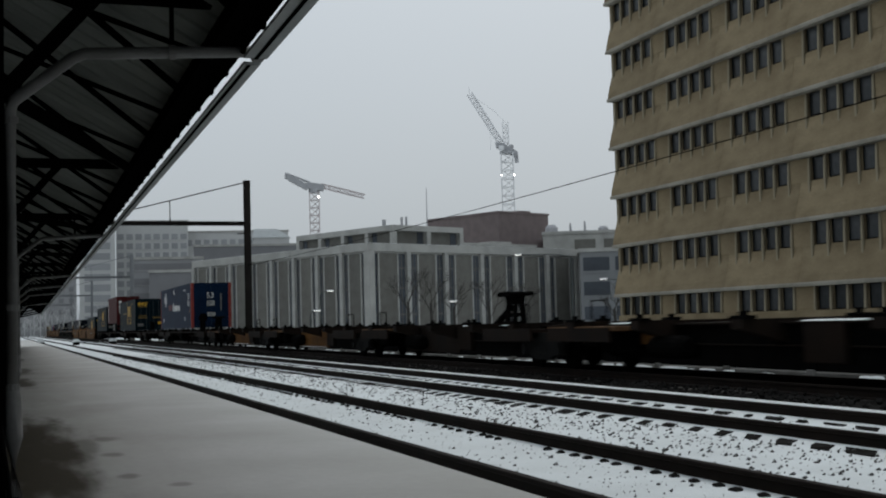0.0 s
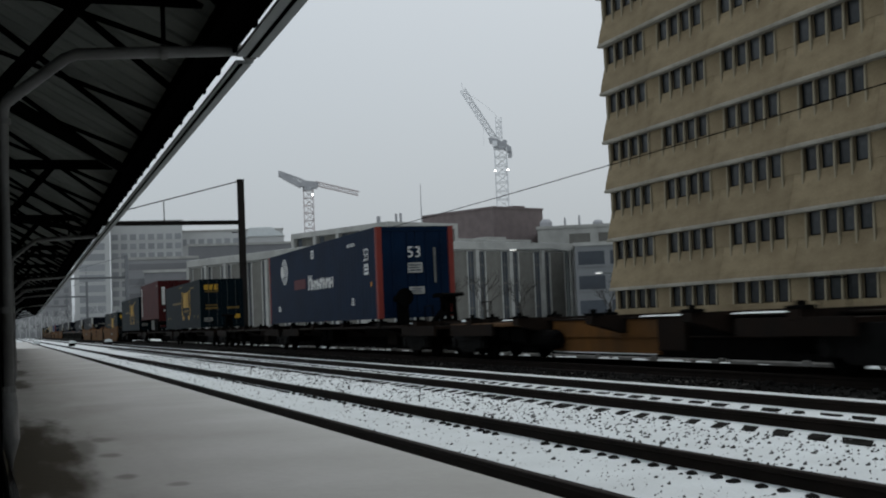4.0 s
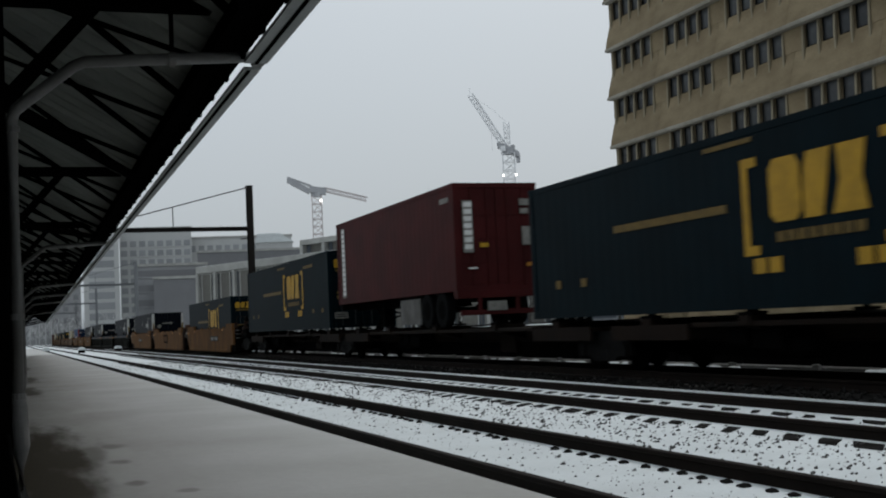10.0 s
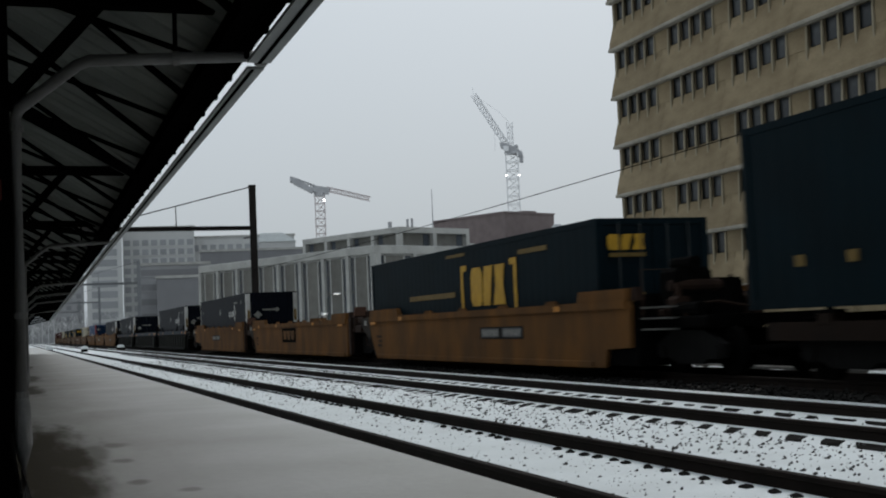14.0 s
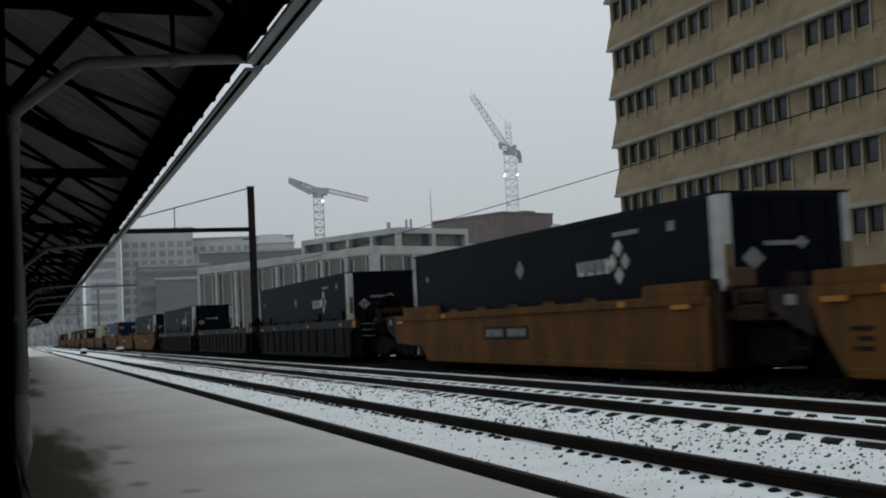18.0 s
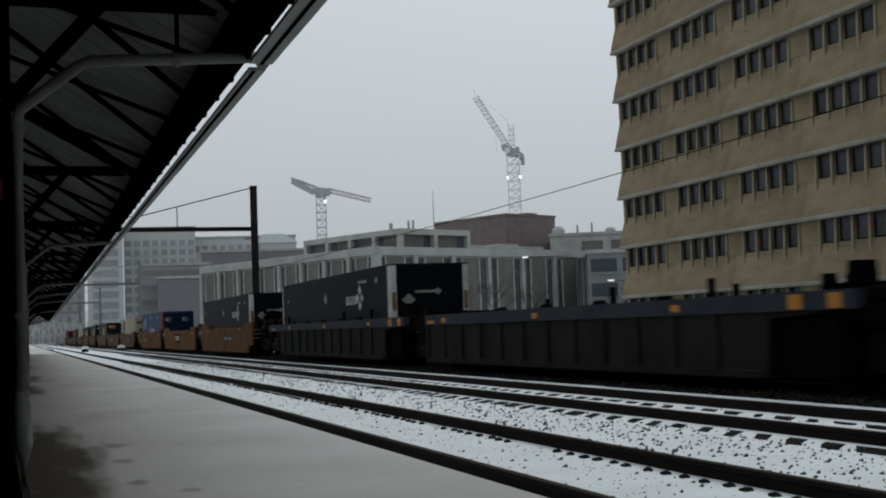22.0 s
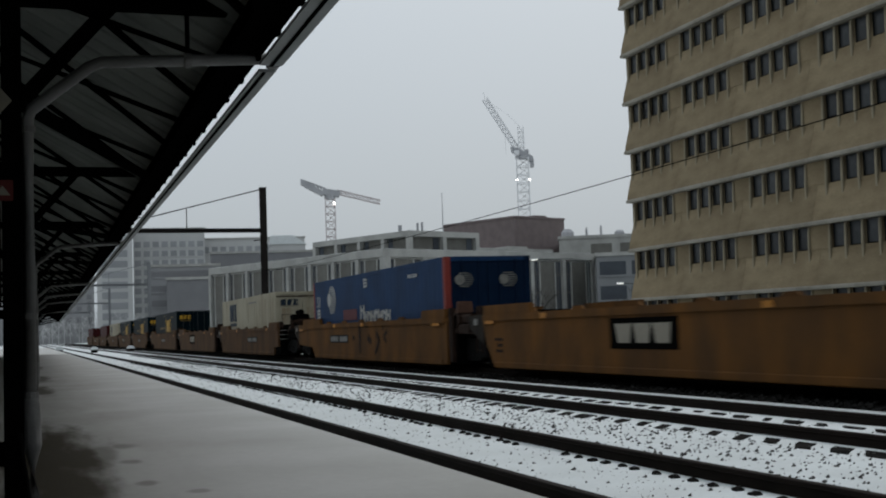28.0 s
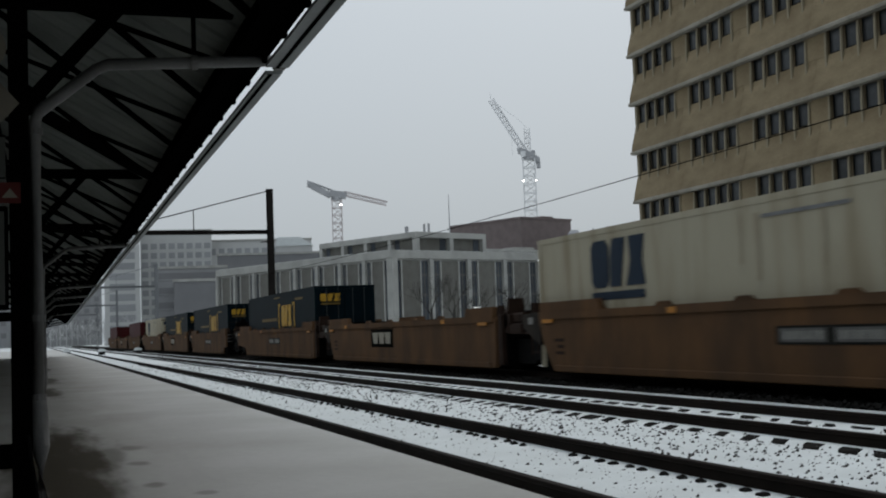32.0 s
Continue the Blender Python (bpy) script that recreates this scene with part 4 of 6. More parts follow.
part("pendant", Shape().beam((-0.2, 0, 51.4), (-3.0, 0, 54.4), 0.08, 0.08).beam((-3.0, 0, 54.4), (-8.8, 0, 58.9), 0.07, 0.07), CRANE, c1)
part("hoist_rope", Shape().beam((-4.1, 0, 50.6), (-4.1, 0, 44.5), 0.07, 0.07), CRANE, c1)
part("counterweight", Shape().box(1.9, 2.9, -1.2, 1.2, 41.0, 42.4, 0.1), CRANE_DARK, c1)
part("jib_tip", Shape().beam((-9.0, 0, 59.0), (-9.2, 0, 60.8), 0.14, 0.14), CRANE, c1)
for x in (-1.55, 1.65):
    part("lamp", Shape().tube([(x, -1.4, 37.6), (x, -1.7, 37.75)], 0.18, 10), LIGHT, c1, "lit white floodlight")
c2 = crane_at(14.0, 340)
part("mast", lattice(Shape(), (0, 0, 0), (0, 0, 39.0), 2.7, 18, 0.30), CRANE_RED, c2)
part("slewing_ring", Shape().tube([(0, 0, 38.9), (0, 0, 40.0)], 1.6, 14), CRANE_DARK, c2)
part("cab_frame", Shape().prism([(-1.9, 40.2), (2.6, 39.4), (3.0, 41.2), (-1.8, 42.0)], "y", -1.3, 1.3), CRANE_DARK, c2)
part("jib", lattice(Shape(), (2.0, 0, 41.0), (14.4, 0, 37.7), 1.15, 12, 0.24), CRANE_RED, c2)
part("counter_jib", lattice(Shape(), (-1.5, 0, 41.4), (-8.0, 0, 44.0), 1.4, 6, 0.28), CRANE_DARK, c2)
part("counterweight", Shape().prism([(-7.2, 42.6), (-2.2, 39.8), (-1.6, 40.8), (-4.4, 42.8), (-8.2, 44.9), (-8.3, 43.8)], "y", -1.3, 1.3), CRANE_DARK, c2)
part("lamp", Shape().tube([(1.25, -1.5, 37.5), (1.25, -1.8, 37.7)], 0.22, 10), LIGHT, c2, "lit white floodlight")


# ---- street lamps, antenna, bare trees ----
def street_lamp(yaw, dist, h, arm):
    x, y = toward(yaw, dist)
    s = thing("street_lamp", "grey street lamp with a curved arm, lit", "street lamp", "street lamps", at=pose(x, y, 0, 0, 0, -yaw))
    part("pole", Shape().tube([(0, 0, -0.4), (0, 0, h * 0.5), (0, 0, h - 0.4)], [0.13, 0.11, 0.08], 8), LAMPPOST, s)
    part("arm", Shape().tube([(0, 0, h - 0.4), (arm * 0.3, 0, h - 0.1), (arm, 0, h)], 0.05, 6), LAMPPOST, s)
    head = part("head", Shape().box(arm - 0.4, arm + 0.4, -0.18, 0.18, h - 0.02, h + 0.10, 0.04), CRANE, s)
    part("lens", Shape().box(arm - 0.3, arm + 0.3, -0.16, 0.16, h - 0.06, h - 0.025), LENS, head, "glowing lens")


for yaw, dist, h, arm in ((26.34, 120, 7.67, -5.36), (28.68, 120, 4.94, -1.78), (14.2, 125, 4.67, 1.0), (13.7, 125, 2.63, 0.7), (20.5, 118, 3.1, 0.2)):
    street_lamp(yaw, dist, h, arm)
mast = thing("antenna_mast", "thin grey antenna mast on a roof", "antenna", at=pose(*toward(19.42, 200), 0))
part("whip", Shape().tube([(0, 0, 10), (0, 0, 19.0), (0, 0, 23.9)], [0.14, 0.10, 0.05], 6), CRANE_DARK, mast)


def bare_tree(x, y, h, seed):
    r = random.Random(seed)
    t = thing("bare_tree", "leafless winter tree with fine grey branches", "tree", "bare trees", at=pose(x, y, -0.4))
    part("trunk", Shape().tube([(0, 0, 0), (0.05, 0.02, h * 0.2), (0.02, 0.06, h * 0.42)], [0.2, 0.16, 0.12], 8), BARK, t)
    crown = Shape()

    def grow(p, d, length, rad, depth):
        q = p + d * length
        mid = p.lerp(q, 0.5) + Vector((r.uniform(-1, 1), r.uniform(-1, 1), 0)) * length * 0.06
        crown.tube([p, mid, q], [rad, rad * 0.8, rad * 0.6], 4)
        if depth:
            for _ in range(3 if depth > 1 else 2):
                nd = (d + Vector((r.uniform(-0.8, 0.8), r.uniform(-0.8, 0.8), r.uniform(-0.15, 0.5)))).normalized()
                grow(p.lerp(q, r.uniform(0.55, 1.0)), nd, length * r.uniform(0.55, 0.8), rad * 0.55, depth - 1)

    for k in range(5):
        a = k * 1.3 + r.random()
        grow(Vector((0.02, 0.05, h * (0.22 + 0.05 * k))), Vector((math.cos(a) * 0.6, math.sin(a) * 0.6, 0.9)).normalized(), h * 0.24, 0.05, 4)
    part("crown", crown, BARK, t)


bare_tree(*toward(18.4, 128), 9.0, 3)
bare_tree(*toward(20.6, 132), 7.0, 4)
bare_tree(*toward(28.3, 118), 5.5, 5)
bare_tree(*toward(19.5, 126), 8.5, 6)
bare_tree(*toward(22.3, 124), 7.5, 8)
bare_tree(*toward(24.0, 127), 6.5, 9)
# far trees use the lightened far wall colour, so haze is in their paint
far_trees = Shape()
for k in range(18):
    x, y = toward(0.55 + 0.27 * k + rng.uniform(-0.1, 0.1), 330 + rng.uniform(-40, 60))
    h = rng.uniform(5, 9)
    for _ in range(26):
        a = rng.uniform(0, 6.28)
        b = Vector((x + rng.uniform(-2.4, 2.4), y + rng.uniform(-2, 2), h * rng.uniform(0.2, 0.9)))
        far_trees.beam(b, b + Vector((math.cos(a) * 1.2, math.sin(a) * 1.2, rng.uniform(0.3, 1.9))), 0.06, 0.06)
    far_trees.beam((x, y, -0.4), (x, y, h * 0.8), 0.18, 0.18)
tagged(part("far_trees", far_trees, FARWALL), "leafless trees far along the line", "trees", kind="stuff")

# switch machines and signal boxes beside the tracks, far along the platform
def track_box(x, y, w, h):
    b = thing("track_cabinet", "small dark trackside cabinet with a snowy lid", "cabinet", "trackside cabinets", at=pose(x, y, SNOW_Z - 0.05))
    part("case", Shape().box(-w / 2, w / 2, -0.3, 0.3, 0, h * 0.55, 0.03), GRIME_SHADE, b)
    part("lid", Shape().prism([(-w / 2 - 0.05, h * 0.55), (w / 2 + 0.05, h * 0.55), (w / 2, h * 0.85), (w * 0.2, h), (-w * 0.25, h), (-w / 2, h * 0.8)], "y", -0.34, 0.34), SNOW, b, "snow-covered lid")


for x, y, w, h in ((2.75, 117, 0.6, 0.75), (5.95, 118, 0.6, 0.62), (9.3, 118, 0.62, 0.6)):
    track_box(x, y, w, h)

# ---- the freight train ----
TRAVEL = (10.4282, 0.0161237, 0.00148823)  # metres a second, and how they grow
rolling = []  # every thing that rides with the train, and its place along the train
wheelsets = []


def gone(t):
    """How far the train has come by t seconds."""
    return TRAVEL[0] * t + TRAVEL[1] * t * t / 2 + TRAVEL[2] * t ** 3 / 6


def riding(name, label, category, group, at):
    """A thing that rides with the train, its near end at a place along it."""
    ob = thing(name, label, category, group, at=pose(TRACK_3, at, 0))
    rolling.append((ob, at))
    return ob


def plate(s, side, u0, u1, z0, z1, w, proud=0.008):
    """A thin painted mark: side -1 is the long side towards the platform, side 0 the leading end."""
    if side:
        return s.box(-w / 2 - proud, -w / 2 - 0.001, u0, u1, z0, z1)
    return s.box(u0, u1, -proud, -0.001, z0, z1)


def flat(s, side, pts, w, proud=0.010):
    """A thin painted mark of any outline."""
    return s.prism(pts, "x", -w / 2 - proud, -w / 2 - 0.001) if side else s.prism(pts, "y", -proud, -0.001)


def corrugated(x, y0, y1, z0, z1, out, pitch=0.40, depth=0.0022):
    """A long side of pressed steel with upright ribs; out is the side it faces."""
    s = Shape()
    n = max(2, round((y1 - y0) / pitch))
    step = (y1 - y0) / n
    line = []
    for k in range(n):
        y = y0 + k * step
        line += [(y, 0), (y + step * 0.38, 0), (y + step * 0.5, depth), (y + step * 0.88, depth)]
    line.append((y1, 0))
    verts = [(x - out * d, y, z) for z in (z0, z1) for y, d in line]
    m = len(line)
    faces = [(k, k + 1, k + 1 + m, k + m) for k in range(m - 1)]
    return s.add(verts, faces if out > 0 else [f[::-1] for f in faces])


def container(label, at, paint, z0, length=16.15, width=2.59, height=2.90, posts=None, door=None, far_posts=None, group="containers"):
    """A freight container: rails, corner posts, ribbed sides, roof, two doors with lock rods at the leading end."""
    posts = posts or paint
    c = riding("freight_container", label, "container", group, at)
    x, z1 = width / 2, z0 + height
    frame = Shape()
    for sx in (-1, 1):
        frame.box(min(sx * (x - 0.09), sx * x), max(sx * (x - 0.09), sx * x), 0.17, length - 0.17, z0, z0 + 0.16)
        frame.box(min(sx * (x - 0.09), sx * x), max(sx * (x - 0.09), sx * x), 0.17, length - 0.17, z1 - 0.12, z1)
    frame.box(-x + 0.17, x - 0.17, 0.0, 0.10, z0, z0 + 0.16).box(-x + 0.17, x - 0.17, length - 0.1, length, z0, z1)
    frame.box(-x + 0.17, x - 0.17, 0.0, 0.10, z1 - 0.13, z1)
    part("frame", frame, paint, c)
    for sx in (-1, 1):
        stand = far_posts if far_posts and sx > 0 else posts
        for ya, yb in ((0.0, 0.17), (length - 0.17, length)):
            a, b = sorted((sx * (x - 0.17), sx * (x + 0.004)))
            post = part("corner_post", Shape().box(a, b, ya - 0.003, yb + 0.003, z0, z1, 0.015), stand if ya == 0.0 or posts is RED else paint, c)
            for z in (z0, z1 - 0.11):
                part("corner_casting", Shape().box(a - 0.004, b + 0.004, ya - 0.006, yb + 0.006, z - 0.002, z + 0.112), stand if posts is not BAND else NAVY, post)
        part("side_panel", corrugated(sx * (x - 0.012), 0.17, length - 0.17, z0 + 0.16, z1 - 0.12, sx), paint, c)
    part("roof", Shape().prism([(-x + 0.09, z1 - 0.03), (x - 0.09, z1 - 0.03), (x - 0.12, z1 - 0.008), (-x + 0.12, z1 - 0.008)], "y", 0.1, length - 0.1), paint, c)
    part("floor", Shape().box(-x + 0.09, x - 0.09, 0.1, length - 0.1, z0 + 0.05, z0 + 0.14), GRIME_SHADE, c)
    for sx in (-1, 1):
        a, b = sorted((sx * 0.012, sx * (x - 0.175)))
        d = Shape().box(a, b, 0.03, 0.075, z0 + 0.165, z1 - 0.135)
        leaf = part("door", d, door or paint, c)
        for zz in (0.28, 0.5, 0.72):
            part("door_rib", Shape().box(a + 0.04, b - 0.04, 0.012, 0.03, z0 + height * zz - 0.06, z0 + height * zz + 0.06), door or paint, leaf)
        for u in (0.3, 0.75):
            xr = a + (b - a) * u
            part("lock_rod", Shape().tube([(xr, 0.0, z0 + 0.10), (xr, 0.0, z1 - 0.08)], 0.02, 6).box(xr - 0.02, xr + 0.16, -0.02, 0.0, z0 + 1.05, z0 + 1.10), RODS if paint is TEAL else door or paint, leaf)
    return c


def logo_blocks(s, side, u0, u1, z0, z1, w, mirror=True):
    """A solid emblem of three chunky plain shapes: a rounded block, a leaning block and a waisted block."""
    h, k = z1 - z0, u1 - u0
    run = (lambda a: u1 - k * a) if mirror else (lambda a: u0 + k * a)

    def put(*pts):
        q = [(run(a), z0 + h * b) for a, b in pts]
        flat(s, side, q if not mirror else q[::-1], w)

    put((0.06, 0.0), (0.28, 0.0), (0.34, 0.14), (0.34, 0.86), (0.28, 1.0), (0.06, 1.0), (0.0, 0.86), (0.0, 0.14))
    put((0.37, 0.0), (0.56, 0.0), (0.66, 1.0), (0.42, 1.0), (0.37, 0.6))
    put((0.66, 0.0), (1.0, 0.0), (0.95, 0.50), (1.0, 1.0), (0.72, 1.0), (0.74, 0.50))
    return s


def label_panel(parent, side, u0, u1, z0, z1, w, mat, ink, lines=3, proud=0.012):
    """A pale stuck-on panel with lines of small dark writing."""
    p = part("marking", plate(Shape(), side, u0, u1, z0, z1, w, proud), mat, parent)
    bars, h = Shape(), (z1 - z0) / (lines + 1)
    for k in range(lines):
        z = z0 + h * (k + 0.75)
        trim = (u1 - u0) * (0.12 + 0.10 * (k % 2))
        plate(bars, side, u0 + (u1 - u0) * 0.10, u1 - trim, z, z + h * 0.42, w, proud + 0.003)
    part("lettering_bar", bars, ink, p)
    return p


def lettering(name, text, mat, parent, height, at):
    """Raised painted characters in the built-in font, as a mesh."""
    cu = bpy.data.curves.new(name, "FONT")
    cu.body, cu.size, cu.extrude, cu.align_x, cu.align_y = text, height / 0.72, 0.004, "CENTER", "CENTER"
    tmp = bpy.data.objects.new(name, cu)
    scene.collection.objects.link(tmp)
    me = bpy.data.meshes.new_from_object(tmp.evaluated_get(bpy.context.evaluated_depsgraph_get()))
    bpy.data.objects.remove(tmp)
    me.materials.append(mat)
    return part(name, me, mat, parent, at=at)


def side_text(z, y, x):
    """The pose of lettering on the long side towards the platform."""
    return Matrix(((0, 0, -1, x), (-1, 0, 0, y), (0, 1, 0, z), (0, 0, 0, 1)))


def end_text(z, x, y):
    """The pose of lettering on the leading end."""
    return Matrix(((1, 0, 0, x), (0, 0, -1, y), (0, 1, 0, z), (0, 0, 0, 1)))


W53 = 2.59


def yellow_logo_container(at, z0, label, paint=TEAL, mark=YELLOW, frame_marks=True):
    c = container(label, at, paint, z0)
    z = z0 - 1.107
    s = logo_blocks(Shape(), -1, 4.85, 7.10, z + 2.42, z + 3.40, W53)
    part("logo", s, mark, c, "yellow block emblem")
    bar = Shape()
    for k in range(8):
        plate(bar, -1, 4.95 + k * 0.26, 5.15 + k * 0.26, z + 2.12, z + 2.28, W53)
    part("word_bar", bar, DULLGOLD, c, "row of yellow lettering")
    for u, inward in ((7.75, -1), (4.22, 1)):
        b = plate(Shape(), -1, u - 0.08, u + 0.08, z + 1.95, z + 3.5, W53)
        for zz in (z + 1.95, z + 3.35):
            plate(b, -1, min(u, u + inward * 0.32), max(u, u + inward * 0.32), zz, zz + 0.15, W53)
        part("bracket_mark", b, mark, c)
    for u in (7.45, 7.05, 5.0, 4.6):
        part("marking", plate(Shape(), -1, u - 0.15, u + 0.15, z + 1.66, z + 1.90, W53), mark, c)
    for ua, ub, za, zb in ((8.3, 12.2, 2.70, 2.84), (7.5, 8.9, 3.76, 3.84), (2.4, 4.0, 3.55, 3.66)):
        part("lettering_bar", plate(Shape(), -1, ua, ub, z + za, z + zb, W53), DULLGOLD, c, "faded yellow lettering")
    for u in (2.47, 1.0, 13.6, 14.8):
        part("marking", plate(Shape(), -1, u - 0.12, u + 0.12, z + 1.73, z + 1.9, W53), DULLGOLD, c)
    e = logo_blocks(Shape(), 0, -1.05, -0.2, z + 3.36, z + 3.68, W53, mirror=False)
    part("end_logo", e, mark, c, "yellow block emblem")
    for x0, x1, za, zb, mt in ((-1.02, -0.2, 3.22, 3.30, DULLGOLD), (-0.98, -0.25, 2.40, 2.48, DULLGOLD), (-0.98, -0.25, 2.20, 2.32, DULLGOLD), (0.28, 1.05, 2.20, 2.32, DULLGOLD),
                               (0.75, 1.08, 1.62, 1.86, YELLOW)):
        part("marking", plate(Shape(), 0, x0, x1, z + za, z + zb, W53, 0.03), mt, c)
    label_panel(c, 0, -1.08, -0.58, z + 1.46, z + 1.70, W53, DULLWHITE, TEAL, 2, 0.03)
    return c


def blue_container(at, z0, label, paint, red_end):
    # doors keep the darker blue, so the faded container's end looks shaded
    c = container(label, at, paint, z0, posts=RED, door=BLUE, far_posts=None if red_end else BLUE)
    z = z0 - 1.157
    white = WHITE if red_end else BAND
    ring, mid = Shape(), z + 3.27
    for k in range(13):  # a round emblem of level stripes with a ball at its edge
        zz = mid + (k - 6) * 0.082
        half = 0.60 * math.sqrt(max(0.05, 1 - ((k - 6) / 6.6) ** 2))
        plate(ring, -1, 13.1 - half, 13.1 + half - (0.42 if abs(k - 6) < 4 else 0.0), zz - 0.022, zz + 0.022, W53)
    flat(ring, -1, [(13.52 + 0.27 * math.cos(a), mid + 0.27 * math.sin(a)) for a in (math.pi * k / 8 for k in range(16))], W53)
    part("emblem", ring, white, c, "round white striped emblem")
    part("word_bar", plate(Shape(), -1, 9.5, 11.4, z + 2.46, z + 2.84, W53), DULLRED, c, "faint red lettering")
    u = 9.05
    for k, (wd, h) in enumerate(((0.52, 0.58), (0.36, 0.37), (0.36, 0.37), (0.42, 0.37), (0.40, 0.41), (0.36, 0.37), (0.40, 0.37), (0.44, 0.37))):
        lo, hi, bar = z + 2.36, z + 2.36 + h, wd * 0.27
        word = Shape()
        flat(word, -1, [(u - bar, lo), (u, lo), (u - 0.05, hi), (u - bar - 0.05, hi)], W53)
        flat(word, -1, [(u - wd, lo), (u - wd + bar, lo), (u - wd + bar - 0.05, hi), (u - wd - 0.05, hi)], W53)
        level = lo + h * (0.36 if k % 2 else 0.62)
        flat(word, -1, [(u - wd + bar, level), (u - bar, level), (u - bar, level + 0.09), (u - wd + bar, level + 0.09)], W53)
        part("word_bar", word, white, c, "white lettering")
        u -= wd + 0.055
    for ua, ub, za, zb in ((8.1, 8.5, 3.55, 3.86), (2.5, 3.4, 3.62, 3.72), (0.98 if red_end else 15.05, 1.42 if red_end else 15.5, 2.60, 2.95), (2.76, 3.02, 1.64, 1.88), (14.0, 14.4, 1.64, 1.86)):
        label_panel(c, -1, ua, ub, z + za, z + zb, W53, white, paint, 2)
    lettering("numeral", "53", white, c, 0.42, side_text(z + 3.22, 1.2 if red_end else 15.3, -W53 / 2 - 0.004))
    if red_end:
        lettering("numeral", "53", WHITE, c, 0.36, end_text(z + 3.22, -0.06, -0.002))
        for x0, x1, za, zb in ((-0.28, 0.2, 2.58, 2.90), (-0.25, 0.24, 1.90, 2.13)):
            label_panel(c, 0, x0, x1, z + za, z + zb, W53, BAND, BLUE, 3, 0.03)
        part("marking", plate(Shape(), 0, 0.60, 0.66, z + 2.25, z + 3.37, W53, 0.03), DULLWHITE, c)
        for u in (0.7,):
            part("marking", plate(Shape(), -1, u - 0.08, u + 0.08, z + 2.2, z + 2.35, W53), ORANGE, c)
    else:
        for xc in (-0.72, 0.62):
            e = Shape()
            for k in range(7):
                half, zz = 0.27 * math.sqrt(1 - ((k - 3) / 3.6) ** 2), z + 3.40 + (k - 3) * 0.062
                e.box(xc - half + (0.20 if abs(k - 3) < 3 else 0), xc + half, -0.02, -0.001, zz - 0.012, zz + 0.012)
            flat(e, 0, [(xc - 0.14 + 0.14 * math.cos(a), z + 3.40 + 0.15 * math.sin(a)) for a in (math.pi * k / 8 for k in range(16))], W53, 0.02)
            part("emblem", e, DULLWHITE, c, "round striped emblem with a pale ball")
    return c


def navy_container(at, z0, label):
    c = container(label, at, NAVY, z0, posts=BAND)
    z = z0 - 0.192
    part("corner_band", plate(Shape(), -1, 0.0, 0.34, z0 + 0.05, z0 + 2.85, W53, 0.012), BAND, c, "white corner band")
    part("far_band", plate(Shape(), -1, 16.0, 16.15, z0 + 0.05, z0 + 2.85, W53, 0.012), BAND, c, "white corner band")
    diamond = lambda cy, cz, ry, rz: [(cy - ry, cz), (cy, cz - rz), (cy + ry, cz), (cy, cz + rz)]
    part("emblem", flat(Shape(), -1, diamond(8.42, z + 2.26, 0.24, 0.22), W53), DULLWHITE, c, "white diamond")
    big = Shape()
    for cy, cz, r in ((3.62, z + 2.40, 0.18), (3.62, z + 1.88, 0.18), (3.88, z + 2.14, 0.17), (3.36, z + 2.14, 0.17)):
        flat(big, -1, diamond(cy, cz, r, r), W53)
    part("emblem", big, BAND, c, "white cluster of diamonds")
    word = Shape()
    for ua, ub in ((5.10, 5.42), (4.68, 5.02), (4.30, 4.60), (4.02, 4.22)):  # each a pair of leaning strokes and a tie
        flat(word, -1, [(ua, z + 1.94), (ua + 0.08, z + 1.94), (ua + 0.13, z + 2.24), (ua + 0.05, z + 2.24)], W53)
        flat(word, -1, [(ub - 0.12, z + 1.94), (ub - 0.04, z + 1.94), (ub, z + 2.24), (ub - 0.08, z + 2.24)], W53)
        flat(word, -1, [(ua + 0.08, z + 1.94), (ub - 0.12, z + 1.94), (ub - 0.11, z + 2.01), (ua + 0.09, z + 2.01)], W53)
    part("word_bar", word, BAND, c, "white lettering")
    for ua, ub, za, zb in ((2.8, 3.8, 2.63, 2.72), (1.5, 1.74, 2.57, 2.75), (14.9, 15.1, 2.3, 2.45)):
        part("lettering_bar", plate(Shape(), -1, ua, ub, z + za, z + zb, W53), DULLWHITE, c, "faint white lettering")
    for x0, x1 in ((-1.29, -1.12), (1.12, 1.29)):
        part("corner_band", plate(Shape(), 0, x0, x1, z0 + 0.05, z0 + 2.85, W53, 0.012), BAND, c, "white corner band")
        part("reflector", plate(Shape(), 0, x0 + 0.02, x1 - 0.02, z + 1.62, z + 2.2, W53, 0.018), DULLGOLD, c, "yellow reflector strip")
    e = flat(Shape(), 0, diamond(-0.73, z + 1.95, 0.22, 0.2), W53, 0.03)
    part("emblem", e, DULLWHITE, c, "white diamond")
    e = flat(Shape(), 0, diamond(0.25, z + 2.2, 0.14, 0.12), W53, 0.03)
    part("word_bar", plate(e, 0, -0.5, 0.14, z + 2.16, z + 2.24, W53, 0.03), DULLWHITE, c, "small white lettering and diamond")
    return c


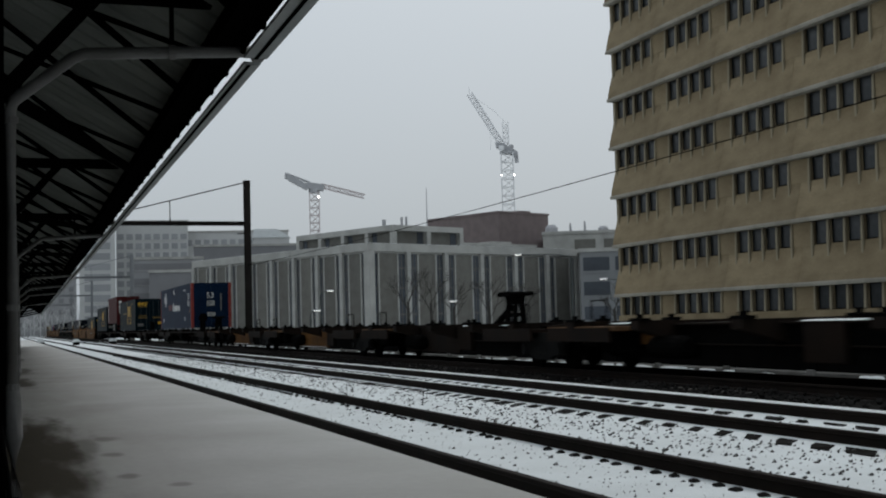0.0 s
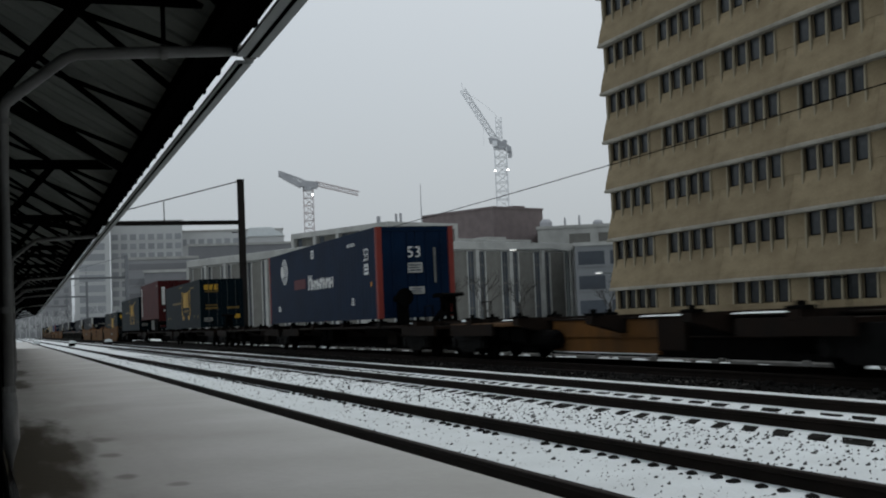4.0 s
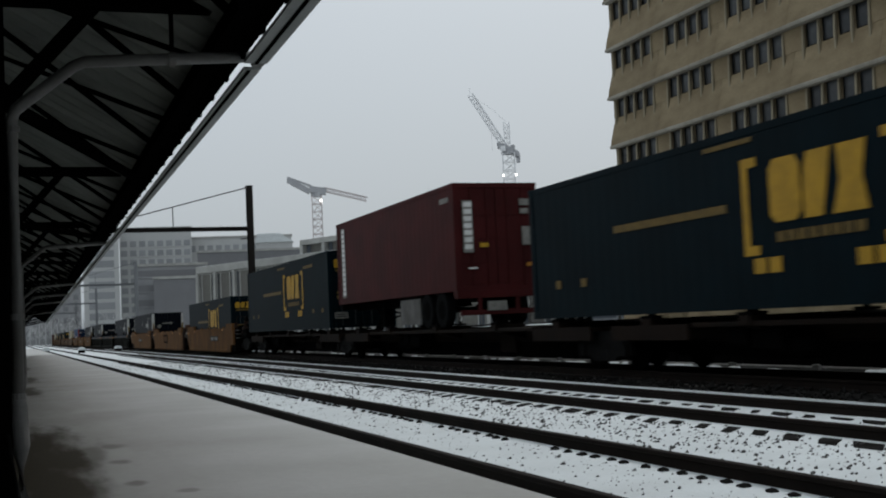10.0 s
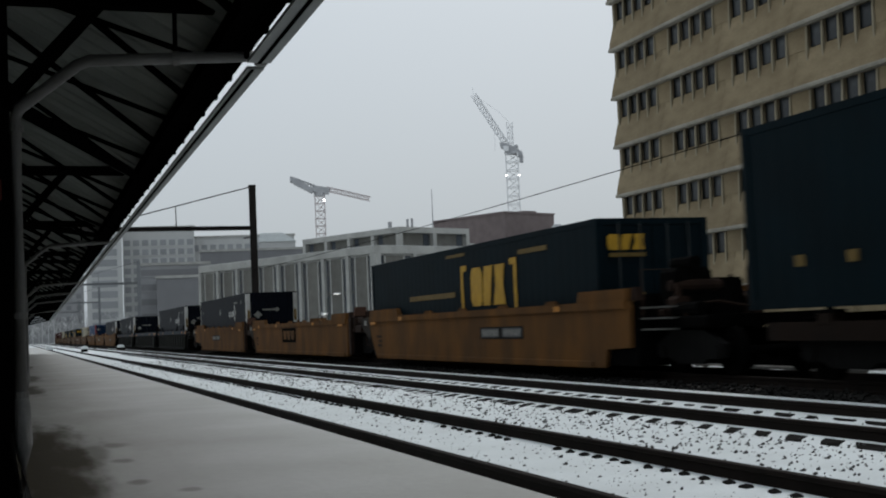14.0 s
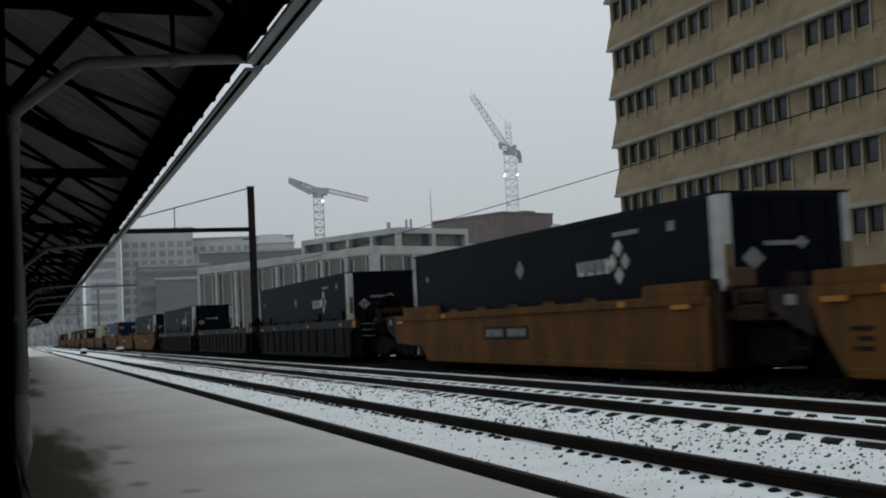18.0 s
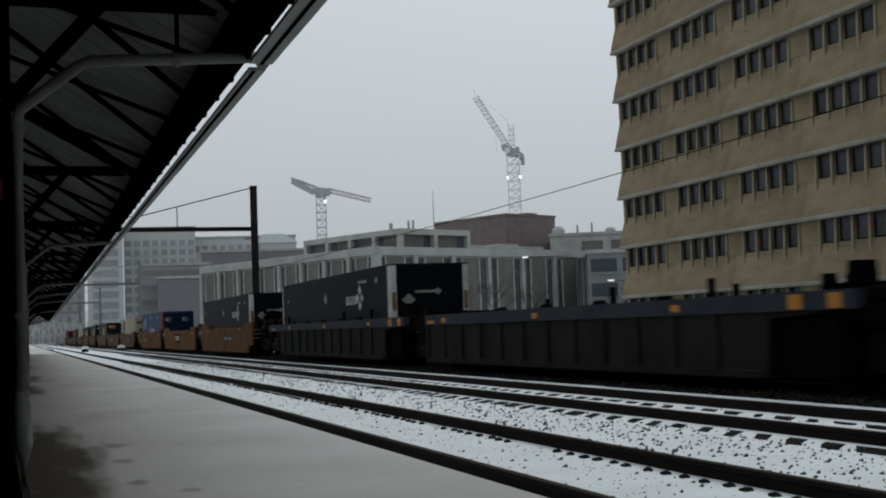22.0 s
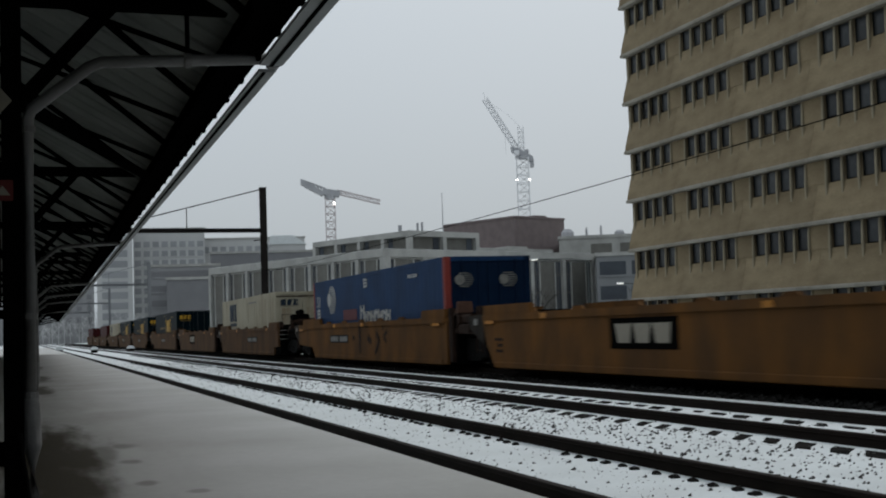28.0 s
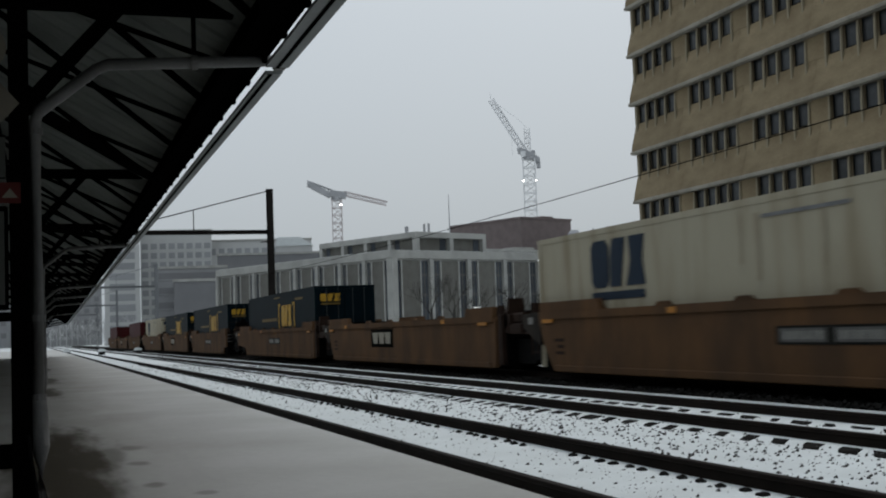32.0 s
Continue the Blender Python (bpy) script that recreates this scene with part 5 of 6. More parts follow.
def cream_container(at, z0, label):
    c = container(label, at, CREAM, z0)
    z = z0 - 0.16
    part("logo", logo_blocks(Shape(), -1, 11.1, 13.4, z + 1.83, z + 2.80, W53), NAVYMARK, c, "navy block emblem")
    part("word_bar", plate(Shape(), -1, 11.15, 13.4, z + 1.58, z + 1.74, W53), NAVYMARK, c, "navy lettering")
    part("lettering_bar", plate(Shape(), -1, 5.0, 7.2, z + 2.70, z + 2.76, W53), GREYMARK, c, "grey lettering")
    part("end_logo", logo_blocks(Shape(), 0, -1.05, -0.2, z + 2.40, z + 2.70, W53, mirror=False), NAVYMARK, c, "navy block emblem")
    for y, wide, zl in ((0.55, 0.30, 1.55), (1.7, 0.10, 1.7), (2.35, 0.42, 1.5), (3.5, 0.16, 1.65), (4.1, 0.24, 1.5), (5.6, 0.08, 1.9), (7.3, 0.12, 1.7), (7.8, 0.06, 2.0)):
        part("rust_streak", plate(Shape(), -1, y, y + wide, z + zl, z + 2.80, W53, 0.004), RUSTY, c, "rust streak")
    for x0, x1 in ((-1.0, -0.55), (0.2, 0.5)):
        part("rust_streak", plate(Shape(), 0, x0, x1, z + 1.45, z + 2.3, W53, 0.004), RUSTY, c, "rust streak")
    part("dark_sill", plate(Shape(), 0, -1.25, 1.25, z + 2.80, z + 2.86, W53, 0.012), DARKBROWN, c)
    return c


DULLGOLD = material("faded_yellow_paint", (0.115, 0.07, 0.012), 0.7, vary=0.3, scale=6, fine=30)
DULLRED = material("faded_red_paint", (0.085, 0.014, 0.018), 0.7, vary=0.25, scale=6, fine=30)
DULLWHITE = material("faded_white_paint", (0.185, 0.178, 0.16), 0.7, vary=0.3, scale=6, fine=30)
PLATEGREY = material("weathered_grey_plate", (0.075, 0.072, 0.066), 0.7, vary=0.25, scale=6, fine=30)
GREYMARK = material("grey_lettering_paint", (0.13, 0.13, 0.13), 0.7, vary=0.2, scale=6, fine=30)
DARKBROWN = material("dark_rusty_steel", (0.021, 0.0115, 0.0075), 0.85, vary=0.3, scale=3, fine=20, spec=0.1)
RUSTY = material("rust_stain", (0.20, 0.155, 0.10), 0.85, vary=0.25, scale=3, fine=30, second=(0.27, 0.24, 0.175), spread=0.15, stretch=(1, 3, 0.5))
RODS = material("dull_zinc_lock_rod", (0.030, 0.033, 0.034), 0.6, vary=0.2, scale=4, fine=20, spec=0.15)


# ---- running gear ----
WHEEL_R = 0.42
WHEELSET = Shape().disc((0, 0), WHEEL_R, -0.76, -0.70, 24).disc((0, 0), WHEEL_R + 0.028, -0.70, -0.67, 24).disc((0, 0), WHEEL_R, 0.70, 0.76, 24).disc((0, 0), WHEEL_R + 0.028, 0.67, 0.70, 24)
WHEELSET.disc((0, 0), 0.085, -1.02, 1.02, 10).disc((0, 0), 0.17, -0.79, -0.76, 12)
for k in range(3):  # cast marks on the wheel plate
    a = k * 2 * math.pi / 3
    WHEELSET.disc((0.26 * math.cos(a), 0.26 * math.sin(a)), 0.05, -0.785, -0.76, 6)
WHEELSET = WHEELSET.mesh("wheelset", GRIME_SHADE)
FRAME_SIDE = [(-1.12, 0.34), (-0.98, 0.30), (-0.62, 0.30), (-0.42, 0.20), (0.42, 0.20), (0.62, 0.30), (0.98, 0.30), (1.12, 0.34), (1.12, 0.56), (0.92, 0.64), (0.52, 0.80), (-0.52, 0.80), (-0.92, 0.64), (-1.12, 0.56)]
SIDE_FRAME = Shape().prism(FRAME_SIDE, "x", -0.06, 0.06).mesh("side_frame", CAST)
BOLSTER = Shape().box(-1.0, 1.0, -0.22, 0.22, 0.48, 0.78, 0.04).mesh("bolster", GRIME_SHADE)
SPRING = Shape()
for k in (-1, 0, 1):
    SPRING.tube([(-1.0, k * 0.2, 0.24), (-1.0, k * 0.2, 0.50)], 0.075, 10)
SPRING = SPRING.mesh("spring_nest", CAST)
CAP = Shape().disc((0, 0), 0.13, -1.10, -1.02, 12).mesh("bearing_cap", CAST)


def bogie(parent, y):
    """A two-axle truck under a car."""
    b = part("truck", BOLSTER, GRIME_SHADE, parent, "black cast steel truck", at=pose(0, y, 0))
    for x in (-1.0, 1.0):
        part("side_frame", SIDE_FRAME, GRIME_SHADE, b, at=pose(x, 0, 0))
    part("spring_nest", SPRING, GRIME_SHADE, b)
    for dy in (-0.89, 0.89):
        w = part("wheelset", WHEELSET, GRIME_SHADE, b, at=pose(0, dy, WHEEL_R))
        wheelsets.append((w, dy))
        part("bearing_cap", CAP, GRIME_SHADE, b, at=pose(0, dy, WHEEL_R))


def hitch(parent, y):
    """A fold-up trailer hitch: a table on a splayed, open stand."""
    h = part("hitch", Shape().prism([(y - 0.40, 1.73), (y + 0.42, 1.71), (y + 0.46, 1.78), (y + 0.3, 1.83), (y - 0.34, 1.83), (y - 0.44, 1.79)], "x", -0.34, 0.34), GRIME_SHADE, parent, "black raised trailer hitch")
    for sx in (-0.13, 0.13):
        part("leg", Shape().beam((sx, y - 0.22, 0.95), (sx * 0.8, y - 0.14, 1.70), 0.08, 0.13), GRIME_SHADE, h)
        part("leg", Shape().beam((sx, y + 0.28, 0.95), (sx * 0.8, y + 0.18, 1.70), 0.08, 0.13), GRIME_SHADE, h)
    part("cross_tie", Shape().beam((0, y - 0.2, 1.24), (0, y + 0.26, 1.24), 0.3, 0.10), GRIME_SHADE, h)
    part("saddle", Shape().prism([(y - 0.22, 1.52), (y + 0.26, 1.52), (y + 0.30, 1.72), (y - 0.26, 1.72)], "x", -0.16, 0.16), GRIME_SHADE, h)
    part("strut", Shape().beam((0, y + 0.24, 1.45), (0, y + 1.40, 0.97), 0.14, 0.10), GRIME_SHADE, h)


def spine_car(at, length, trucks, hitch_at=None):
    """One unit of a spine car: a deep centre sill, cross arms with container pads, end platforms."""
    c = riding("spine_car", "rusty brown spine freight car with cross arms and snow dusting", "freight car", "spine cars", at)
    z0, z1 = 0.52, 0.93
    sill = [(0.4, 0.74), (1.6, 0.74), (2.4, 0.30), (length - 2.4, 0.30), (length - 1.6, 0.74), (length - 0.4, 0.74), (length - 0.4, z1), (0.4, z1)]
    # sill coloured black for the shade below the running board
    part("centre_sill", Shape().prism(sill, "x", -0.42, 0.42), GRIME_SHADE, c)
    front = at < 72
    part("side_stringer", Shape().box(-0.50, -0.43, (10.8 if at == 8.8 else 6.9) if front else 0.9, (14.8 if at == 8.8 else 11.6) if front else length - 0.9, (0.55 if at == 8.8 else 0.22) if front else 0.60, z1 - 0.01, 0.01), BROWN if front and at != 24.2 else SPINE, c, "side stringer of the spine")
    if front and at not in (8.8, 24.2):
        part("girder_ledge", Shape().box(-0.545, -0.502, 7.0, 11.5, 0.56, 0.59), BROWN, c)
        part("snow_dusting", Shape().box(-0.55, -0.502, 7.0, 11.5, 0.222, 0.24), SNOW, c, "thin line of snow on the lower flange")
    part("end_cap", Shape().box(-0.54, -0.43, 5.9, 6.88, 0.30, z1 + 0.02, 0.02), SPINE, c)
    part("running_board", Shape().box(-1.24, -0.56, 11.8 if front else 3.3, length - (0.3 if front else 3.3), 0.84, 0.925, 0.01), BROWN_OLD if front else SPINE, c, "brown running board")
    for y0, y1, zz in ((12.1, 12.9, 0.42), (13.05, 13.6, 0.50)):
        part("brake_reservoir", Shape().box(-1.0, -0.45, y0, y1, zz, 0.85, 0.06), GRIME_SHADE, c)
    part("sill_ledge", Shape().box(-0.47, -0.42, 2.5, length - 2.5, 0.56, 0.585), SPINE, c)
    part("top_plate", Shape().box(-0.55, 0.55, 0.3, length - 0.3, z1, z1 + 0.035), SPINE, c)
    for u in (0.10, 0.28, 0.5, 0.72, 0.90):
        y = u * length
        part("cross_arm", Shape().prism([(-1.28, 0.86), (-0.42, 0.62), (0.42, 0.62), (1.28, 0.86), (1.28, 1.02), (-1.28, 1.02)], "y", y - 0.16, y + 0.16), SPINE, c)
        for sx in (-1, 1):
            part("container_pad", Shape().box(sx * 1.16 - 0.12, sx * 1.16 + 0.12, y - 0.22, y + 0.22, 1.02, 1.075, 0.01).box(sx * 1.16 - 0.04, sx * 1.16 + 0.04, y - 0.06, y + 0.06, 1.075, 1.15), GRIME_SHADE, c)
    for u0, u1 in ((0.14, 0.27), (0.36, 0.46), (0.76, 0.88)):
        part("snow_dusting", Shape().prism([(-0.5, 0.965), (-0.1, 0.965), (-0.14, 0.99), (-0.44, 0.985)], "y", u0 * length, u1 * length), SNOW, c, "strip of drifted snow")
    for u0, u1 in ((0.05, 0.13), (0.29, 0.35), (0.51, 0.71)) if at >= 72 else ():
        part("snow_dusting", Shape().prism([(0.1, 0.965), (0.52, 0.965), (0.48, 1.0), (0.16, 1.02)], "y", u0 * length, u1 * length), SNOW, c, "strip of drifted snow")
    if at == 72.2:
        stand = part("brake_stand", Shape().box(-0.78, -0.48, 4.75, 5.05, 0.9, 1.75, 0.05).tube([(-0.9, 4.9, 1.75), (-0.4, 4.9, 1.75)], 0.10, 10), GRIME_SHADE, c, "black hand brake stand")
        part("brake_wheel", Shape().prism([(-0.62 + 0.28 * math.cos(math.pi * k / 8), 1.80 + 0.28 * math.sin(math.pi * k / 8)) for k in range(16)], "y", 4.66, 4.72), GRIME_SHADE, stand)
    for y0, y1 in ((0.35, 3.2), (length - 3.2, length - 0.35)):
        part("end_platform", Shape().box(-1.25, 1.25, y0, y1, 0.80, 0.88, 0.02).box(-1.27, -1.20, y0, y1, 0.62, 0.90), SPINE, c)
        part("grab_rail", Shape().tube([(-1.24, y0 + 0.1, 0.88), (-1.24, y0 + 0.1, 1.45), (-1.24, y0 + 0.75, 1.45), (-1.24, y0 + 0.75, 0.88)], 0.018, 6), GRIME_SHADE, c)
    part("air_hose", Shape().tube([(-0.55, 0.4, 0.78), (-0.62, 0.1, 0.5), (-0.6, -0.3, 0.34), (-0.5, -0.7, 0.42)], 0.028, 8), RUBBER, c, smooth=True)
    part("coupler", Shape().box(-0.12, 0.12, -0.45, 0.5, 0.66, 0.86, 0.03).box(-0.19, 0.19, -0.7, -0.42, 0.64, 0.90, 0.04), GRIME_SHADE, c)
    part("brake_cylinder", Shape().tube([(-0.66, length * 0.66, 0.52), (-0.66, length * 0.67, 0.52), (-0.66, length * 0.735, 0.52), (-0.66, length * 0.745, 0.52)], [0.15, 0.22, 0.22, 0.15], 14), GRIME_SHADE, c)
    for y in trucks:
        bogie(c, y)
    if hitch_at is not None:
        hitch(c, hitch_at)
    if at == 126.8:  # the road chassis rests its front on this one
        hitch(c, 18.4)
    return c


WALL_TOP = 1.38


GRAFFITI = ((0.30, [(9.17, 1.30), (9.12, 0.32)]), (0.16, [(8.95, 1.34), (8.1, 1.26)]), (0.28, [(8.13, 0.90), (7.9, 0.72), (7.7, 0.80)]), (0.20, [(7.1, 0.98), (6.71, 0.80), (7.0, 0.55), (7.28, 0.32)]),
            (0.14, [(5.84, 1.05), (6.27, 0.90), (5.94, 0.72)]), (0.16, [(6.32, 1.30), (6.28, 1.10)]), (0.18, [(10.1, 0.86), (9.85, 0.84)]))


def well_car(at, length, style, joined=True, last_truck=False, marks=(), graffiti=False):
    """One unit of an articulated well car: two deep side walls, end bulkheads over shared trucks."""
    paint = {"brown": BROWN, "old": BROWN_OLD, "grey": GREYCAR}[style]
    label = {"brown": "yellowish brown well freight car with plain steel side walls", "old": "faded red-brown well freight car with plain side walls",
             "grey": "dark grey well freight car with ribbed walls and slate rail"}[style]
    c = riding("well_car", label, "freight car", "well cars", at)
    lo, hi = 0.10, WALL_TOP
    start = 0.08 if joined else 0.9
    cut = 0.0 if last_truck else 1.25
    near = [(start, hi - 0.30), (1.35, hi - 0.36), (1.45, lo)] if joined and style == "grey" else [(start + 0.05, lo)] if joined else [(2.05, 0.95), (2.1, lo)] if style == "grey" else [(start + 0.05, 0.50), (1.88, 0.46), (2.02, lo)]
    if style == "grey":
        far = [(length - 3.0, lo), (length - 2.9, hi - 0.32), (length - 1.3, hi - 0.28)] if last_truck else [(length - 1.3 - cut, lo), (length - 1.35 - cut, 0.75)]
    else:
        far = [(length - 3.4, lo), (length - 2.9, 0.50), (length - 0.55, 0.60)] if last_truck else [(length - 2.0 - cut, lo), (length - 1.5 - cut, 0.72)]
    tail = length - (0.5 if last_truck and style != "grey" else 1.25) - cut
    outline = near + far + [(tail, hi - 0.10), (tail - 0.10, hi), (start + 0.1, hi), (start, hi - 0.10)]
    for sx in (-1, 1):
        a, b = sorted((sx * 1.38, sx * 1.47))
        wall = part("side_wall", Shape().prism(outline, "x", a, b), paint, c)
        a, b = sorted((sx * 1.32, sx * 1.52))
        rail_paint = BLUECAR if style == "grey" else paint
        part("top_chord", Shape().prism([(a, hi - (0.26 if style == "grey" else 0.14)), (b, hi - (0.26 if style == "grey" else 0.14)), (b, hi + 0.02), (a, hi + 0.02)], "y", start - 0.80 if joined and style == "grey" else start + 0.12, length - 0.8 if last_truck and style == "grey" else tail - 0.15), rail_paint, wall)
        part("bottom_chord", Shape().box(min(sx * 1.30, sx * 1.50), max(sx * 1.30, sx * 1.50), 2.5 if not joined else 1.6 if style == "grey" else 0.5, length - (3.5 if last_truck else 2.1 if style != "grey" else 2.0) - cut, lo - 0.02, lo + 0.13, 0.02), paint, wall)
        if style == "grey":
            n = 12
            for k in range(n):
                y = 2.8 + (length - 5.6) * k / (n - 1)
                part("rib", Shape().box(min(sx * 1.46, sx * 1.53), max(sx * 1.46, sx * 1.53), y - 0.07, y + 0.07, lo + 0.13, hi - 0.27), paint, wall)
        for y in (3.0, 6.5, length - 4.6) if style == "grey" else ():
            part("guide_pin", Shape().box(min(sx * 1.36, sx * 1.44), max(sx * 1.36, sx * 1.44), y - 0.06, y + 0.06, hi + 0.021, hi + 0.34, 0.01), GRIME_SHADE, wall)
        for y0, y1, slope in () if style == "grey" else ((start + 0.1, start + 2.2, 1), (length - 4.4 - cut, length - 1.4 - cut, -1)):  # raised wall ends beside the bulkheads
            top = [(y0, hi + 0.021), (y1, hi + 0.021), (y1 - (0.10 if slope > 0 else 0.0), hi + 0.24), (y0 + (0.0 if slope > 0 else 0.10), hi + 0.24)]
            part("raised_end", Shape().prism(top, "x", min(sx * 1.36, sx * 1.49), max(sx * 1.36, sx * 1.49)), paint, wall)
        for q in range(5):
            y = 4.6 + (length - 10.0) * q / 4
            part("guide_tab", Shape().prism([(y - 0.3, hi + 0.021), (y + 0.3, hi + 0.021), (y + 0.18, hi + 0.10), (y - 0.18, hi + 0.10)], "x", min(sx * 1.33, sx * 1.40), max(sx * 1.33, sx * 1.40)), paint if style != "grey" else GRIME_SHADE, wall)
    part("well_floor", Shape().box(-1.3, 1.3, 2.6, length - 2.6, 0.12, 0.18).box(-1.3, 1.3, 2.5, 2.9, 0.1, 0.5).box(-1.3, 1.3, length - 2.9, length - 2.5, 0.1, 0.5), GRIME_SHADE, c)
    for y0, y1 in ((0.0, 1.6), (length - 1.6, length)):
        part("end_sill", Shape().box(-0.40, 0.40, y0, y1 + (1.0 if y0 == 0 else 0), 0.70, 1.05, 0.03), GRIME_SHADE, c)
        part("end_platform", Shape().box(-1.30, 1.30, max(y0, 0.3), min(y1, length - 0.55), 0.98, 1.06, 0.02), GRIME_SHADE, c)
    for y in (start - 0.05, length - 1.4 - cut * 0.5):
        part("bulkhead", Shape().prism([(-1.36, 0.95), (1.36, 0.95), (1.36, hi), (1.15, hi + 0.12), (-1.15, hi + 0.12), (-1.36, hi)], "y", y - 0.06, y + 0.06), GRIME_SHADE, c)
        part("guide_post", Shape().prism([(y - 0.14, hi), (y + 0.14, hi), (y + 0.06, hi + 0.26), (y - 0.06, hi + 0.26)], "x", -1.40, -1.24), DARKBROWN if style != "grey" else GRIME_SHADE, c)
    e = tail
    for y in (e + 0.12, e + 0.52):
        part("ladder", Shape().tube([(-1.42, y, 0.42), (-1.42, y, 1.60)], 0.02, 6), DARKBROWN, c)
    for zz in (0.5, 0.8, 1.1, 1.4):
        part("rung", Shape().tube([(-1.42, e + 0.12, zz), (-1.42, e + 0.52, zz)], 0.014, 6), DARKBROWN, c)
    part("end_gusset", Shape().prism([(e - 0.05, 0.66), (e + 0.45, 0.86), (e + 0.95, 1.08), (e + 0.95, 1.38), (e + 0.1, 1.41), (e - 0.05, 1.36)], "x", -1.46, -1.38), GRIME_SHADE if style == "grey" else ENDPLATE, c, "dark end plate")
    if style != "grey":
        part("end_label", Shape().box(-1.49, -1.471, e + 0.30, e + 0.55, 1.14, 1.30), DULLWHITE, c, "small pale plate")
    part("step_plate", Shape().box(-1.40, -0.7, e, e + 1.0, 0.92, 0.97), DARKBROWN, c)
    if joined:  # black plates added to darken the gap and hide the container's end
        part("dark_gap_plate", Shape().box(-1.345, -1.312, start - 0.45, start + (1.5 if style == "grey" else 0.1), 0.12, hi - (0.28 if style == "grey" else 0.02)), GRIME_SHADE, c)
        part("dark_gap_plate", Shape().box(-1.31, 1.31, start - 0.45, start - 0.42, 0.12, hi - 0.02), GRIME_SHADE, c)
        rusty = GRIME_SHADE if style == "grey" else DARKBROWN
        part("end_post", Shape().box(-1.46, -1.34, start - 0.38, start - 0.145, 0.16, 1.42, 0.02), rusty, c, "dark end post")
        part("end_bracket", Shape().prism([(start - 0.75, 1.20), (start - 0.385, 1.0), (start - 0.385, 1.44), (start - 0.75, 1.40)], "x", -1.40, -1.30), rusty, c)
        part("end_guide", Shape().box(-1.40, -0.95, start - 0.62, start - 0.42, 0.95, hi + 0.12, 0.03), rusty, c, "upright container guide")
        part("guide_head", Shape().prism([(-1.36, hi + 0.12), (-0.90, hi + 0.12), (-0.94, hi + 0.42), (-1.32, hi + 0.42)], "y", start - 0.60, start - 0.46), GUIDE if style == "brown" else rusty, c, "dull red-brown guide head")
        part("end_deck", Shape().box(-1.38, 1.30, start - 1.45, start - 0.64, 0.92, 1.18, 0.03).box(-1.30, -0.75, start - 1.30, start - 0.66, 1.18, hi + 0.06, 0.05), rusty, c, "dark rusty platform over the shared truck")
        for ya, yb, za in ((start - 0.55, start - 0.25, 0.24), (start + 0.35, start + 0.68, 0.24)) if style == "grey" else ((start + 0.5, start + 1.1, 0.22),):
            part("reflector", Shape().box(-1.534, -1.523, ya, yb, hi - za, hi - (0.02 if style == "grey" else 0.14)), ORANGE, c, "orange reflector")
    else:
        if style == "grey":
            part("reflector", Shape().box(-1.534, -1.523, start + 0.15, start + 0.48, hi - 0.25, hi - 0.02), ORANGE, c, "orange reflector")
        # black side fillers added to keep this end of the well dark
        for sx in (-1, 1):
            part("dark_gap_plate", Shape().box(min(sx * 1.30, sx * 1.36), max(sx * 1.30, sx * 1.36), 0.78, 2.6, 0.15, 1.36), GRIME_SHADE, c)
    part("reflector", Shape().box(-1.534, -1.523, e - 0.9, e - 0.35, hi - 0.22, hi - 0.14), ORANGE, c, "orange reflector")
    if style != "grey" and cut:  # dark stencilled lines near the trailing end
        for k, (wide, za) in enumerate(((0.50, 0.74), (0.34, 0.60), (0.44, 0.46))):
            part("stencil_bar", Shape().box(-1.476, -1.4705, tail - 1.35, tail - 1.35 + wide, za, za + 0.07), DARKBROWN, c)
    if graffiti:  # dark sprayed strokes on the wall, as runs of (along, height) with a width
        for wide, run in GRAFFITI:
            stroke = Shape()
            for (ya, za), (yb, zb) in zip(run, run[1:]):
                ny, nz = zb - za, ya - yb
                q = wide / 2 / max(1e-3, math.hypot(ny, nz))
                stroke.prism([(ya - ny * q, za - nz * q), (yb - ny * q * 0.7, zb - nz * q * 0.7), (yb + ny * q * 0.7, zb + nz * q * 0.7), (ya + ny * q, za + nz * q)], "x", -1.478, -1.471)
            part("sprayed_stroke", stroke, DARKBROWN, c, "dark sprayed stroke")
    bogie(c, -0.9 if joined else -0.45)
    if not joined:
        part("brake_cylinder", Shape().tube([(-1.0, 0.2, 1.62), (-0.6, 0.2, 1.62), (-0.1, 0.2, 1.62), (0.1, 0.2, 1.62)], [0.10, 0.15, 0.15, 0.09], 12), DARKBROWN, c)
        part("brake_stand", Shape().beam((-1.1, 0.4, 1.06), (-0.3, 0.4, 1.62), 0.09, 0.09).beam((0.9, 0.4, 1.06), (0.1, 0.4, 1.62), 0.09, 0.09).box(-1.1, 0.9, 0.3, 0.5, 1.06, 1.2, 0.03), DARKBROWN, c)
        part("valve", Shape().box(-1.15, -0.85, -0.25, 0.05, 1.1, 1.42, 0.06).tube([(-1.0, -0.1, 1.42), (-1.0, -0.1, 1.66)], 0.07, 8), DARKBROWN, c)
        part("hand_rail", Shape().tube([(-1.3, 0.7, 1.06), (-1.3, 0.7, 1.95), (-0.7, 0.7, 1.95), (-0.7, 0.7, 1.06)], 0.022, 6), DARKBROWN, c)
        part("brake_mast", Shape().box(0.60, 0.80, -0.1, 0.1, 1.06, 1.95, 0.03).beam((0.7, 0.1, 1.2), (0.7, 0.8, 1.8), 0.06, 0.06), DARKBROWN, c)
        part("brake_wheel", Shape().prism([(0.7 + 0.21 * math.cos(a), 1.85 + 0.21 * math.sin(a)) for a in (math.pi * k / 8 for k in range(16))], "y", -0.3, -0.26), DARKBROWN, c)
